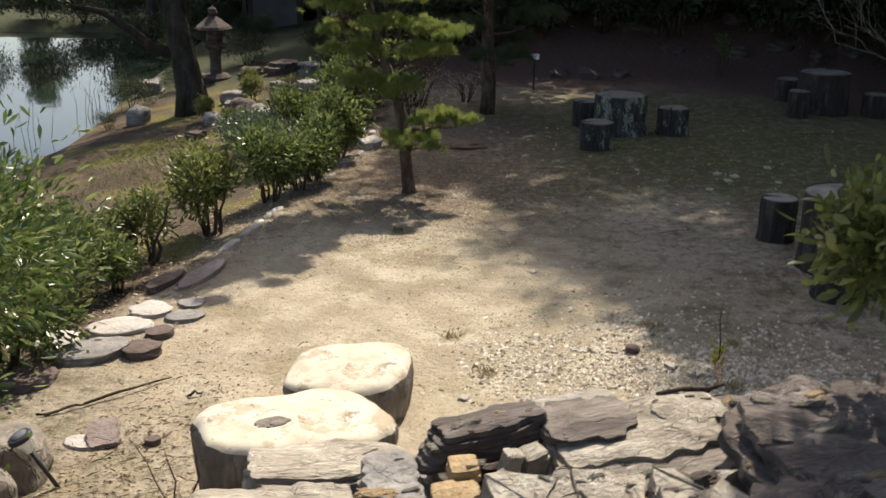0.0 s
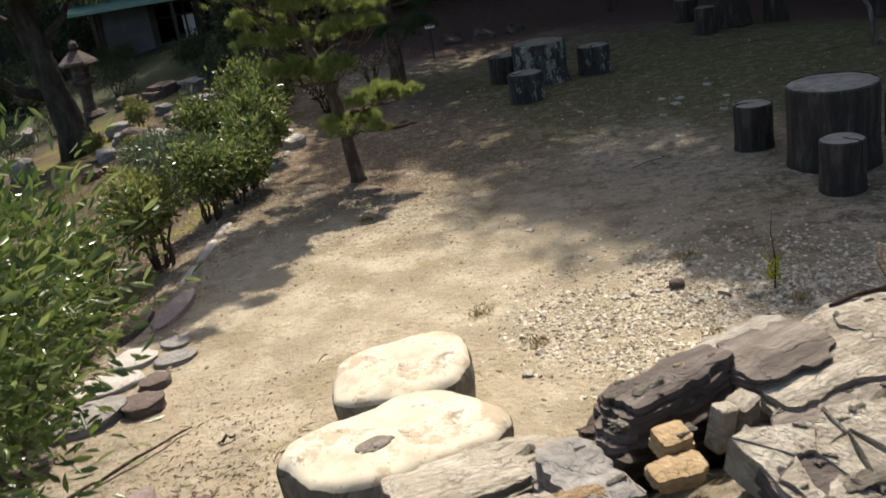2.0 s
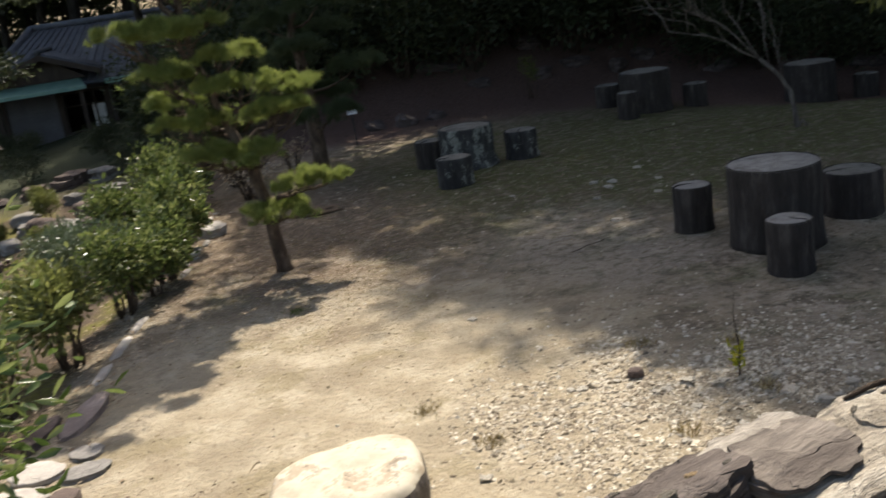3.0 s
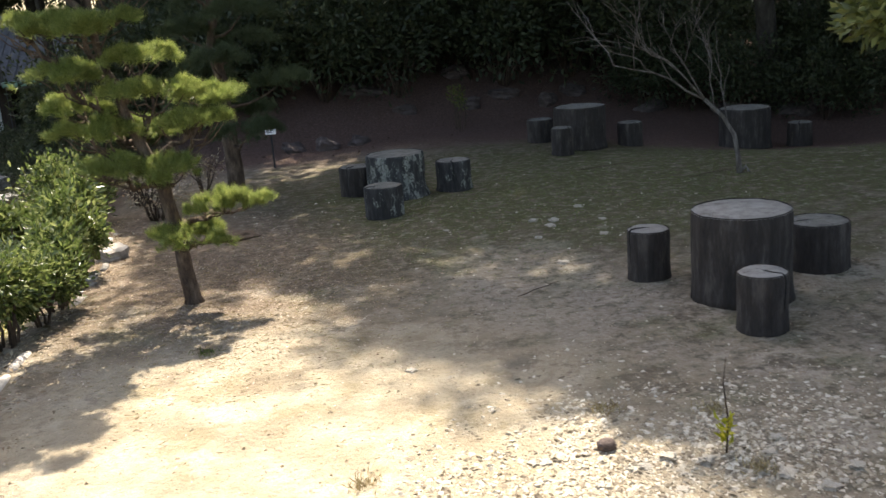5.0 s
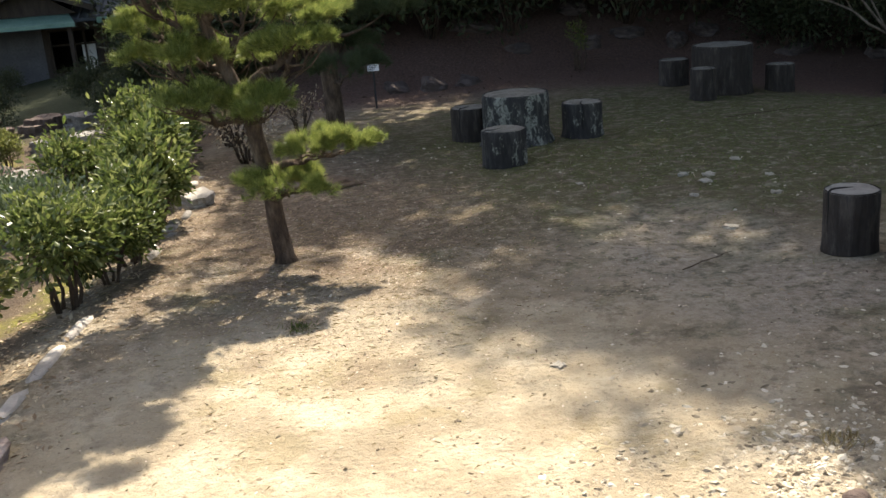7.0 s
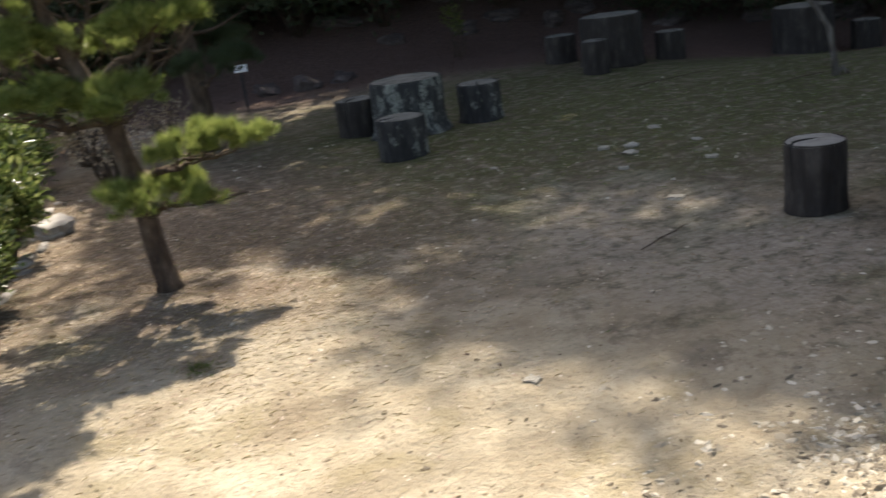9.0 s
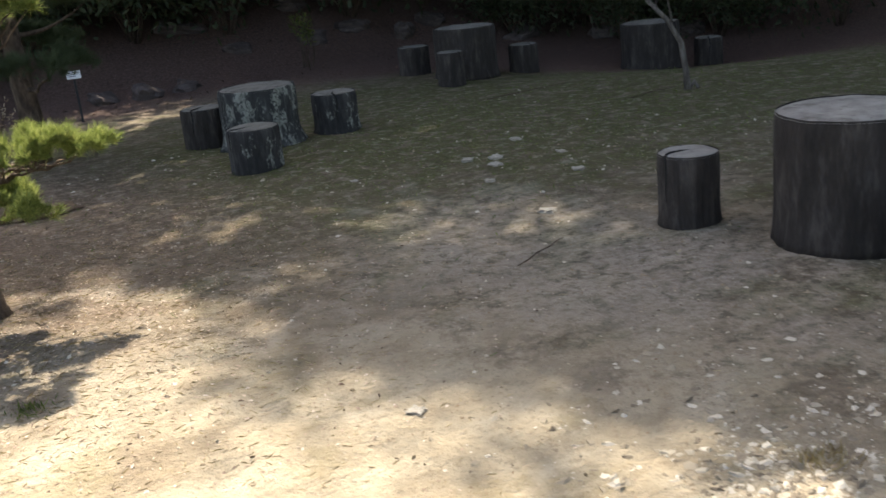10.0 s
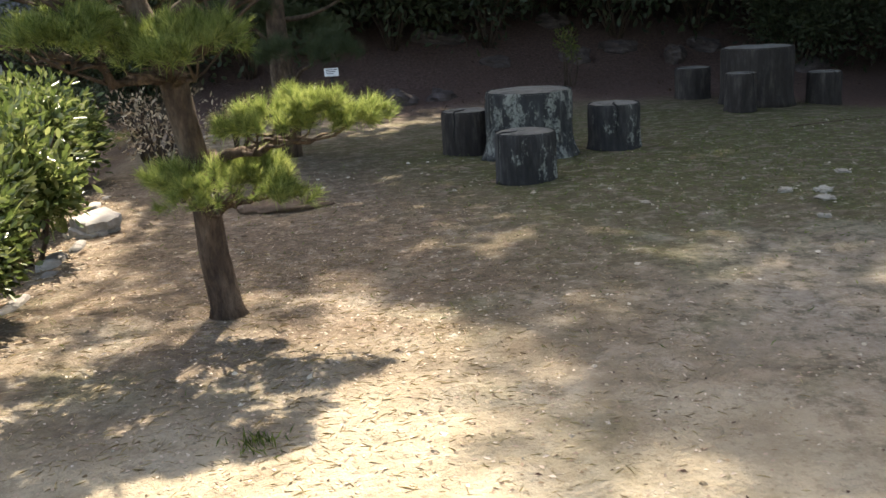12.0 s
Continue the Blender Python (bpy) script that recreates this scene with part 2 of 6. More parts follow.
def concrete_bark(name, a, b, flake=None):
    k = Mat(name, 0.9, spec=0.25)
    n = k.noise(11, 8, (1, 1, 0.2), rough=0.72)
    n2 = k.noise(42, 5, (1, 1, 0.35))
    blot = k.noise(3.2, 5)
    col = k.ramp(n, (0.34, tuple(x * 0.6 for x in a)), (0.5, a), (0.68, b))
    col = k.mix(k.math("MULTIPLY", k.band(n2, 0.5, 0.8), 0.5), col, tuple(x * 0.5 for x in a))
    col = k.mix(k.math("MULTIPLY", k.band(blot, 0.45, 0.65), 0.55), col, tuple(x * 0.7 for x in a))
    if flake:
        f = k.math("MULTIPLY", k.band(k.noise(6.5, 7, (1, 1, 0.5), rough=0.75), flake, flake + 0.06), k.band(k.noise(38, 5), 0.35, 0.5))
        col = k.mix(f, col, k.ramp(n2, (0.3, (0.16, 0.168, 0.14)), (0.7, (0.32, 0.325, 0.28))))
    k.color(col)
    k.bump(k.math("ADD", n, k.math("MULTIPLY", n2, 0.3)), 0.8, 0.02)
    return k.m


def flat_noise(name, a, b, scale=6.0, rough=0.85, bump=0.3, metal=0.0, stretch=(1, 1, 1)):
    k = Mat(name, rough, metal, 0.3)
    n = k.noise(scale, 6, stretch)
    n2 = k.noise(scale * 9, 4, stretch)
    k.color(k.mix(k.band(n2, 0.4, 0.8), k.ramp(n, (0.3, a), (0.7, b)), a))
    k.bump(k.math("ADD", n, k.math("MULTIPLY", n2, 0.4)), bump, 0.015)
    return k.m


EARTH = ground_mat()
SCHIST = rock_mat("grey_schist", (0.17, 0.14, 0.105), (0.38, 0.335, 0.265), (0.56, 0.51, 0.42), 5.0, 1.0, 6.0, (0.5, 1.6, 5))
SCHIST_STREAKED = rock_mat("streaked_schist", (0.07, 0.055, 0.047), (0.24, 0.205, 0.17), (0.46, 0.42, 0.35), 4, 1.0, 4.0, (0.3, 1.2, 8))
SCHIST_DARK = rock_mat("dark_schist", (0.055, 0.045, 0.04), (0.13, 0.105, 0.09), (0.27, 0.23, 0.20), 4, 1.0, 4.0, (0.45, 1.5, 7))
QUARTZ = rock_mat("pale_broken_rock", (0.17, 0.14, 0.105), (0.40, 0.355, 0.28), (0.60, 0.55, 0.45), 7, 1.0, 9.0, (1, 1, 1.6))
OCHRE = rock_mat("ochre_rock", (0.27, 0.18, 0.09), (0.42, 0.30, 0.165), (0.56, 0.47, 0.34), 6, 0.7, 6.0, (1, 1, 2))
BROWN_ROCK = rock_mat("brown_rock", (0.075, 0.054, 0.045), (0.135, 0.10, 0.085), (0.22, 0.175, 0.15), 5, 0.7, 3.0, (1, 1, 2))
RED_ROCK = rock_mat("reddish_slate", (0.15, 0.115, 0.10), (0.26, 0.205, 0.18), (0.37, 0.31, 0.275), 5, 0.6, 3.0, (1, 1, 2))
GREY_ROCK = rock_mat("garden_rock", (0.13, 0.12, 0.11), (0.27, 0.25, 0.225), (0.40, 0.38, 0.34), 4, 0.7, 2.5)
# same stone as the step tops, darkened for shaded sides; boulders share it
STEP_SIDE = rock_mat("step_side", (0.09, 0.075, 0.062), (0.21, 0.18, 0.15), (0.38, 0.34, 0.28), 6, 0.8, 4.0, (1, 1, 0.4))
# darkened rock for slope and lantern: shade is put into the colour
DIM_ROCK = rock_mat("shade_dark_rock", (0.05, 0.038, 0.034), (0.11, 0.085, 0.075), (0.19, 0.16, 0.145), 5, 0.7, 3.0)
KERB = rock_mat("kerb_stone", (0.30, 0.27, 0.24), (0.46, 0.42, 0.37), (0.60, 0.56, 0.50), 5, 0.6, 3.0)


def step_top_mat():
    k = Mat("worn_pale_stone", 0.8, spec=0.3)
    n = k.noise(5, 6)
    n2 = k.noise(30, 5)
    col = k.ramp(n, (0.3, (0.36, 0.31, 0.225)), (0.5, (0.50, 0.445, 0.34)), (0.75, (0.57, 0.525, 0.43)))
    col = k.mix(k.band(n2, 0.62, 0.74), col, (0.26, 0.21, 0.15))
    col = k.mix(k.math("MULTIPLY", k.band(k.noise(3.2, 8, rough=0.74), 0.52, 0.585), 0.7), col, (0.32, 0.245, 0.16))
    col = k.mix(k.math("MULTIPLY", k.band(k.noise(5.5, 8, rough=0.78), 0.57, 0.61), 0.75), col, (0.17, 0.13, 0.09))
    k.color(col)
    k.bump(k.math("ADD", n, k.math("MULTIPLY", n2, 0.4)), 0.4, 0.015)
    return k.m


STEP_TOP = step_top_mat()
LOG_DARK = concrete_bark("log_concrete_dark", (0.042, 0.035, 0.030), (0.10, 0.085, 0.073))
LOG_FLAKED = concrete_bark("log_concrete_flaked", (0.04, 0.038, 0.036), (0.10, 0.095, 0.088), 0.55)
LOG_PALE = concrete_bark("log_concrete_pale", (0.05, 0.05, 0.048), (0.13, 0.13, 0.12), 0.52)


def log_top_mat(name, a, b, dark):
    k = Mat(name, 0.88, spec=0.25)
    n = k.noise(8, 7, rough=0.7)
    col = k.ramp(n, (0.32, a), (0.66, b))
    col = k.mix(k.math("MULTIPLY", k.band(k.noise(5, 8, rough=0.75), 0.54, 0.62), 0.6), col, dark)
    col = k.mix(k.band(k.noise(40, 4), 0.62, 0.75), col, dark)
    k.color(col)
    k.bump(n, 0.6, 0.02)
    return k.m


LOG_TOP = log_top_mat("log_top_grey", (0.17, 0.155, 0.14), (0.31, 0.29, 0.26), (0.10, 0.085, 0.07))
LOG_TOP_DARK = log_top_mat("log_top_weathered", (0.095, 0.088, 0.075), (0.21, 0.20, 0.17), (0.05, 0.045, 0.036))
PINE_BARK = bark_mat("pine_bark", (0.08, 0.056, 0.041), (0.23, 0.17, 0.12), 13)
TREE_BARK = bark_mat("tree_bark", (0.035, 0.03, 0.024), (0.085, 0.075, 0.06), 6)
GREY_BARK = bark_mat("pale_bark", (0.13, 0.11, 0.095), (0.30, 0.27, 0.235), 12)
STEM_BARK = bark_mat("stem_bark", (0.07, 0.05, 0.035), (0.15, 0.11, 0.08), 20)
NEEDLE = leaf_mat("pine_needles", (0.085, 0.125, 0.032), (0.25, 0.305, 0.07), (0.55, 0.57, 0.20), 0.40, 0.5, 0.48)
NEEDLE_SOFT = leaf_mat("soft_young_needles", (0.06, 0.08, 0.02), (0.12, 0.14, 0.03), (0.2, 0.21, 0.05), 0.5, 0.4, 0.4)
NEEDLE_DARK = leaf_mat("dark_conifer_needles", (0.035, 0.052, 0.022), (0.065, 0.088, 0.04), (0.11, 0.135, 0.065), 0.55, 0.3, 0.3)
GLOSSY = leaf_mat("glossy_hedge_leaves", (0.05, 0.075, 0.02), (0.13, 0.168, 0.045), (0.29, 0.315, 0.115), 0.27, 0.6, 0.45)
DEEP_GLOSSY = leaf_mat("deep_green_shiny_leaves", (0.045, 0.08, 0.018), (0.12, 0.17, 0.04), (0.27, 0.31, 0.11), 0.25, 0.6, 0.42)
OLIVE = leaf_mat("olive_hedge_leaves", (0.08, 0.095, 0.028), (0.165, 0.185, 0.05), (0.30, 0.31, 0.105), 0.36, 0.5, 0.45)
SILVER = leaf_mat("silvery_leaves", (0.055, 0.08, 0.035), (0.11, 0.145, 0.07), (0.22, 0.25, 0.16), 0.35, 0.6, 0.25)
FOREST = leaf_mat("forest_leaves", (0.024, 0.035, 0.015), (0.045, 0.057, 0.024), (0.08, 0.094, 0.04), 0.5, 0.35, 0.3)
YELLOWISH = leaf_mat("yellow_weed_leaves", (0.25, 0.27, 0.02), (0.36, 0.36, 0.03), (0.5, 0.46, 0.05), 0.5, 0.3, 0.4)
DRY = leaf_mat("dry_leaves", (0.18, 0.12, 0.075), (0.38, 0.29, 0.19), (0.56, 0.48, 0.34), 0.8, 0.2, 0.15)
DARK_DRY = leaf_mat("dark_fallen_leaves", (0.04, 0.025, 0.018), (0.08, 0.05, 0.035), (0.16, 0.11, 0.08), 0.8, 0.2, 0.1)
PINKISH = leaf_mat("pinkish_dry_bits", (0.27, 0.19, 0.14), (0.45, 0.35, 0.27), (0.62, 0.53, 0.43), 0.8, 0.2, 0.15)
STRAW = leaf_mat("dry_grass", (0.22, 0.16, 0.08), (0.36, 0.29, 0.15), (0.5, 0.42, 0.24), 0.7, 0.2, 0.2)
GRASS = leaf_mat("green_grass", (0.06, 0.09, 0.015), (0.11, 0.15, 0.03), (0.2, 0.24, 0.05), 0.5, 0.3, 0.35)
CHIP = flat_noise("stone_chips", (0.30, 0.265, 0.21), (0.52, 0.48, 0.40), 14, 0.85, 0.4)
BLACK_METAL = flat_noise("black_plastic", (0.02, 0.02, 0.022), (0.04, 0.04, 0.042), 20, 0.5, 0.1)
PLASTER = flat_noise("grey_plaster", (0.09, 0.088, 0.095), (0.15, 0.148, 0.155), 2.0, 0.9, 0.2)
WHITE_PAPER = flat_noise("white_screen_paper", (0.62, 0.62, 0.60), (0.74, 0.74, 0.72), 2.0, 0.9, 0.05)
DARK_WOOD = flat_noise("dark_house_wood", (0.035, 0.025, 0.02), (0.08, 0.06, 0.045), 8, 0.8, 0.4, 0, (1, 1, 0.2))
COPPER = flat_noise("green_copper_eaves", (0.13, 0.25, 0.20), (0.22, 0.35, 0.29), 3.0, 0.6, 0.2)
ROOF_TILE = flat_noise("grey_roof_tile", (0.07, 0.078, 0.09), (0.13, 0.14, 0.155), 5, 0.75, 0.3)
DARK_INSIDE = flat_noise("dark_interior", (0.012, 0.011, 0.01), (0.03, 0.027, 0.024), 3, 0.9, 0.1)
WHITE_PAINT = flat_noise("white_sign_paint", (0.6, 0.6, 0.58), (0.75, 0.75, 0.73), 8, 0.6, 0.1)


def clear_mat():
    k = Mat("lamp_glass", 0.12, spec=0.5)
    k.b.inputs["Transmission Weight"].default_value = 0.7
    k.color((0.85, 0.85, 0.8))
    return k.m


def water_mat():
    k = Mat("pond_water", 0.03, spec=0.5)
    k.color(k.ramp(k.noise(0.3, 3, world_space=True), (0.3, (0.012, 0.02, 0.014)), (0.7, (0.02, 0.03, 0.02))))
    k.b.inputs["IOR"].default_value = 1.33
    k.bump(k.noise(3.0, 3, (1, 0.5, 1), True), 0.05, 0.02)
    return k.m


LAMP_GLASS, WATER = clear_mat(), water_mat()


# ---------- mesh helpers ----------
def link_mesh(name, verts, faces, material, parent=None, label="", smooth=True):
    me = bpy.data.meshes.new(name)
    me.from_pydata([tuple(v) for v in verts], [], [tuple(f) for f in faces])
    if smooth:
        me.polygons.foreach_set("use_smooth", [True] * len(me.polygons))
    me.materials.append(material)
    ob = new(name, me)
    if parent:
        ob.parent = parent
    return tagged(ob, label)


def part(name, bm, material, parent=None, label="", smooth=False):
    me = bpy.data.meshes.new(name)
    bmesh.ops.recalc_face_normals(bm, faces=bm.faces)
    bm.to_mesh(me)
    bm.free()
    if smooth:
        me.polygons.foreach_set("use_smooth", [True] * len(me.polygons))
    me.materials.append(material)
    ob = new(name, me)
    if parent:
        ob.parent = parent
    return tagged(ob, label)


def root(name, m, label, category, group=""):
    ob = new(name)
    ob.empty_display_size = 0.1
    ob.matrix_world = m
    return tagged(ob, label, category, group)


def box(bm, x0, x1, y0, y1, z0, z1, bevel=0.0):
    r = bmesh.ops.create_cube(bm, size=1.0, matrix=Matrix.Translation(((x0 + x1) / 2, (y0 + y1) / 2, (z0 + z1) / 2)) @ Matrix.Diagonal((x1 - x0, y1 - y0, z1 - z0, 1)))
    if bevel:
        es = list({e for v in r["verts"] for e in v.link_edges})
        bmesh.ops.bevel(bm, geom=es, offset=bevel, segments=2, affect="EDGES")
    return bm


def tube(points, radii, n=8, bumpy=0.0, seed=0):
    """Verts and faces of a tapered tube along points, closed at both ends."""
    pts = [Vector(p) for p in points]
    verts, faces = [], []
    side = Vector((1, 0, 0))
    for i, p in enumerate(pts):
        d = (pts[min(i + 1, len(pts) - 1)] - pts[max(i - 1, 0)]).normalized()
        u = (side - d * side.dot(d)).normalized() if abs(side.dot(d)) < 0.95 else d.orthogonal().normalized()
        w = d.cross(u)
        for j in range(n):
            a = 2 * math.pi * j / n
            r = radii[i] * (1 + bumpy * noise.noise(Vector((math.cos(a) * 2 + seed, math.sin(a) * 2, i * 0.7))))
            verts.append(p + (u * math.cos(a) + w * math.sin(a)) * r)
    for i in range(len(pts) - 1):
        for j in range(n):
            a, b = i * n + j, i * n + (j + 1) % n
            faces.append((a, b, b + n, a + n))
    faces.append(tuple(range(n - 1, -1, -1)))
    faces.append(tuple(range((len(pts) - 1) * n, len(pts) * n)))
    return verts, faces


def curve_pts(a, b, sag, n=7, wob=0.0, rng=random):
    a, b = Vector(a), Vector(b)
    out = []
    for i in range(n):
        s = i / (n - 1)
        p = a.lerp(b, s) + Vector(sag) * math.sin(math.pi * s)
        if 0 < i < n - 1:
            p += Vector((rng.uniform(-wob, wob), rng.uniform(-wob, wob), rng.uniform(-wob, wob)))
        out.append(p)
    return out


def unit(v):
    return v / np.maximum(np.linalg.norm(v, axis=1, keepdims=True), 1e-6)


def leaf_arrays(P, D, L, W, rng, fold=0.25, lying=False, fine=False):
    """Pointed leaves, two faces each, at P along D."""
    n = len(P)
    D = unit(D)
    side = np.array([0, 0, 1.0]) + 0.25 * rng.normal(size=(n, 3)) if lying else unit(rng.normal(size=(n, 3)))
    R = unit(np.cross(D, side))
    N = np.cross(R, D)
    L, W = L.reshape(-1, 1), W.reshape(-1, 1)
    base, tip = P, P + D * L - N * L * 0.15
    i = np.arange(n).reshape(-1, 1)
    if fine:
        q1, q2 = P + D * L * 0.3 - N * L * 0.02, P + D * L * 0.68 - N * L * 0.07
        V = np.stack([base, q1 + R * W * 0.36 + N * W * fold, q2 + R * W * 0.5 + N * W * fold, tip, q2 - R * W * 0.5 + N * W * fold, q1 - R * W * 0.36 + N * W * fold], 1).reshape(-1, 3)
        F = np.concatenate([i * 6 + np.array([[0, 1, 2]]), i * 6 + np.array([[0, 2, 3]]), i * 6 + np.array([[0, 3, 4]]), i * 6 + np.array([[0, 4, 5]])], 0)
        return V, F
    mid = P + D * L * 0.5
    le, ri = mid + R * W * 0.5 + N * W * fold, mid - R * W * 0.5 + N * W * fold
    V = np.stack([base, le, tip, ri], 1).reshape(-1, 3)
    F = np.concatenate([i * 4 + np.array([[0, 1, 2]]), i * 4 + np.array([[0, 2, 3]])], 0)
    return V, F


def fill_blob(n, rx, ry, rz, rng, inner=0.35, lobes=9):
    """Points in an uneven crown made of lobes; the ways out of it."""
    c = rng.normal(size=(lobes, 3))
    c = unit(c) * rng.uniform(0.35, 0.75, size=(lobes, 1))
    c[:, 2] = np.abs(c[:, 2]) * 0.9 - 0.3 * rng.random(lobes)
    r = rng.uniform(0.32, 0.52, size=lobes)
    k = rng.integers(0, lobes, n)
    d = unit(rng.normal(size=(n, 3)))
    rad = r[k] * (inner + (1 - inner) * rng.random(n) ** 0.5)
    P = c[k] + d * rad.reshape(-1, 1)
    O = d + 0.6 * P
    S = np.array([rx, ry, rz])
    return P * S, O


def lumpy(name, dims, seed, material, parent=None, level=3, power=4.0, rough=0.10, strata=0.0, label="", slab=False):
    """A rock: a blocky ball pushed about by noise; strata cuts ledges into its sides."""
    bm = bmesh.new()
    bmesh.ops.create_icosphere(bm, subdivisions=level, radius=1.0)
    s = Vector((seed * 3.17, seed * 1.31, seed * 7.7))
    for v in bm.verts:
        p = v.co.copy()
        q = (abs(p.x) ** power + abs(p.y) ** power + abs(p.z) ** power) ** (1 / power)
        p = p / q
        if slab:
            h = math.hypot(v.co.x, v.co.y)
            p = Vector((v.co.x, v.co.y, 0)) / max(h, 0.02) * min(1.0, h * 1.45) + Vector((0, 0, max(-1.0, min(1.0, v.co.z * 1.5))))
        n = noise.noise(p * 1.1 + s) * rough * 1.8 + noise.noise(p * 2.6 + s) * rough + noise.noise(p * 6.5 + s) * rough * 0.5
        if strata:
            lay = noise.noise(Vector((seed, 0, p.z * 3.4 + 0.3 * noise.noise(p + s)))) * strata
            p.x *= 1 + lay
            p.y *= 1 + lay
        p *= 1 + n
        v.co = Vector((p.x * dims[0] / 2, p.y * dims[1] / 2, p.z * dims[2] / 2))
    return part(name, bm, material, parent, label, smooth=not strata)


def broken(name, dims, seed, material, layers=5, ledge=0.10, cells=0.05, cuts=22):
    """A layered, fractured block: ledges across its height and stepped, broken faces."""
    bm = bmesh.new()
    bmesh.ops.create_cube(bm, size=2.0)
    bmesh.ops.subdivide_edges(bm, edges=bm.edges[:], cuts=cuts, use_grid_fill=True)
    s = Vector((seed * 3.17, seed * 1.31, seed * 7.7))
    r = random.Random(seed)
    offs = [(r.uniform(-1, 1), r.uniform(-1, 1)) for i in range(40)]
    for v in bm.verts:
        p = v.co.copy()
        q = (abs(p.x) ** 9 + abs(p.y) ** 9 + abs(p.z) ** 9) ** (1 / 9)
        p = p / q
        w = Vector((p.x * dims[0], p.y * dims[1], p.z * dims[2])) * 2.2
        lay = (p.z * 0.5 + 0.5) * layers + 0.5 * noise.noise(Vector((w.x, w.y, 0)) * 0.8 + s)
        ox, oy = offs[int(max(0, min(39, math.floor(lay) + 10)))]
        warp = w + Vector((noise.noise(w * 0.9 + s), noise.noise(w * 0.9 - s), noise.noise(w * 0.7 + s * 2))) * 0.6
        c = noise.cell(warp * 1.6 + s) - 0.5
        c2 = noise.cell(warp * 3.6 - s) - 0.5
        big = noise.noise(w * 0.55 + s) * 0.16 + noise.noise(w * 1.6 + s) * 0.07
        k = 1 + big + cells * (c * 1.6 + c2 * 0.8)
        edge = 0.6 + 0.4 * abs(p.x)
        p = Vector((p.x * (k + ledge * ox), p.y * (k + ledge * oy * edge * 1.3), p.z * (1 + big + cells * (c + c2))))
        p += noise.noise_vector(w * 3.5 + s) * 0.018
        v.co = Vector((p.x * dims[0] / 2, p.y * dims[1] / 2, p.z * dims[2] / 2))
    return part(name, bm, material)


def strata(name, dims, seed, material, layers=6, jag=0.10, taper=0.25, parent=None, label=""):
    """A splintered slab: thin irregular plates lying on one another, each with its own broken outline."""
    ln, dp, ht = dims
    r = random.Random(seed)
    cut = np.cumsum([0.0] + [r.uniform(0.5, 1.6) for i in range(layers)])
    cut = cut / cut[-1] * ht - ht / 2
    n = 84
    verts, faces = [], []
    s = Vector((seed * 1.7, seed * 0.9, seed * 2.3))

    def bend(x, y):
        return 0.10 * ht * noise.noise(Vector((x * 3.0, y * 3.0, seed))) + 0.05 * ht * noise.noise(Vector((x * 11, y * 11, seed)))

    for k in range(layers):
        edge = abs((k + 0.5) / layers - 0.5) * 2
        dl, dr = r.uniform(0, taper) * ln * (0.35 + 0.65 * edge), r.uniform(0, taper) * ln * (0.35 + 0.65 * edge)
        oy = r.gauss(0, 0.5) * jag * dp
        wide = 1 - r.uniform(0, 0.22) * edge
        ring = []
        for i in range(n):
            a = 2 * math.pi * i / n
            c, d = math.cos(a), math.sin(a)
            q = (abs(c) ** 4 + abs(d) ** 4) ** -0.25
            px, py = c * q, d * q
            x = px * (ln / 2 - (dl if px < 0 else dr) * abs(px) ** 3) + jag * dp * 0.5 * noise.noise(Vector((py * 4, k * 2.1, seed)))
            u = Vector((x * 7, py * 1.5 + k * 3.3, seed))
            y = py * dp / 2 * wide + oy + abs(py) * jag * dp * (0.55 * noise.noise(u) + 0.35 * noise.noise(u * 3.1) + 0.5 * (noise.cell(Vector((x * 16, k * 4.7 + (py > 0) * 9, seed))) - 0.5))
            ring.append((x, y))
        levels = [(0.97, cut[k], 0), (1.0, cut[k] + 0.15 * (cut[k + 1] - cut[k]), 0), (0.985, cut[k + 1], 0)]
        if k == layers - 1:
            levels += [(0.8, cut[k + 1], 0.05), (0.6, cut[k + 1], 0.07), (0.4, cut[k + 1], 0.08), (0.2, cut[k + 1], 0.08)]
        for f, z, lift in levels:
            for x, y in ring:
                qx, qy = x * f, oy + (y - oy) * f
                verts.append((qx, qy, z + bend(qx, qy) + lift * ht * (0.5 + noise.noise(Vector((qx * 9, qy * 9, k + seed))))))
    rows = len(verts) // n
    for j in range(rows - 1):
        for i in range(n):
            a, b = j * n + i, j * n + (i + 1) % n
            faces.append((a, b, b + n, a + n))
    faces.append(tuple(range(n - 1, -1, -1)))
    faces.append(tuple(range((rows - 1) * n, rows * n)))
    return link_mesh(name, verts, faces, material, parent, label, False)


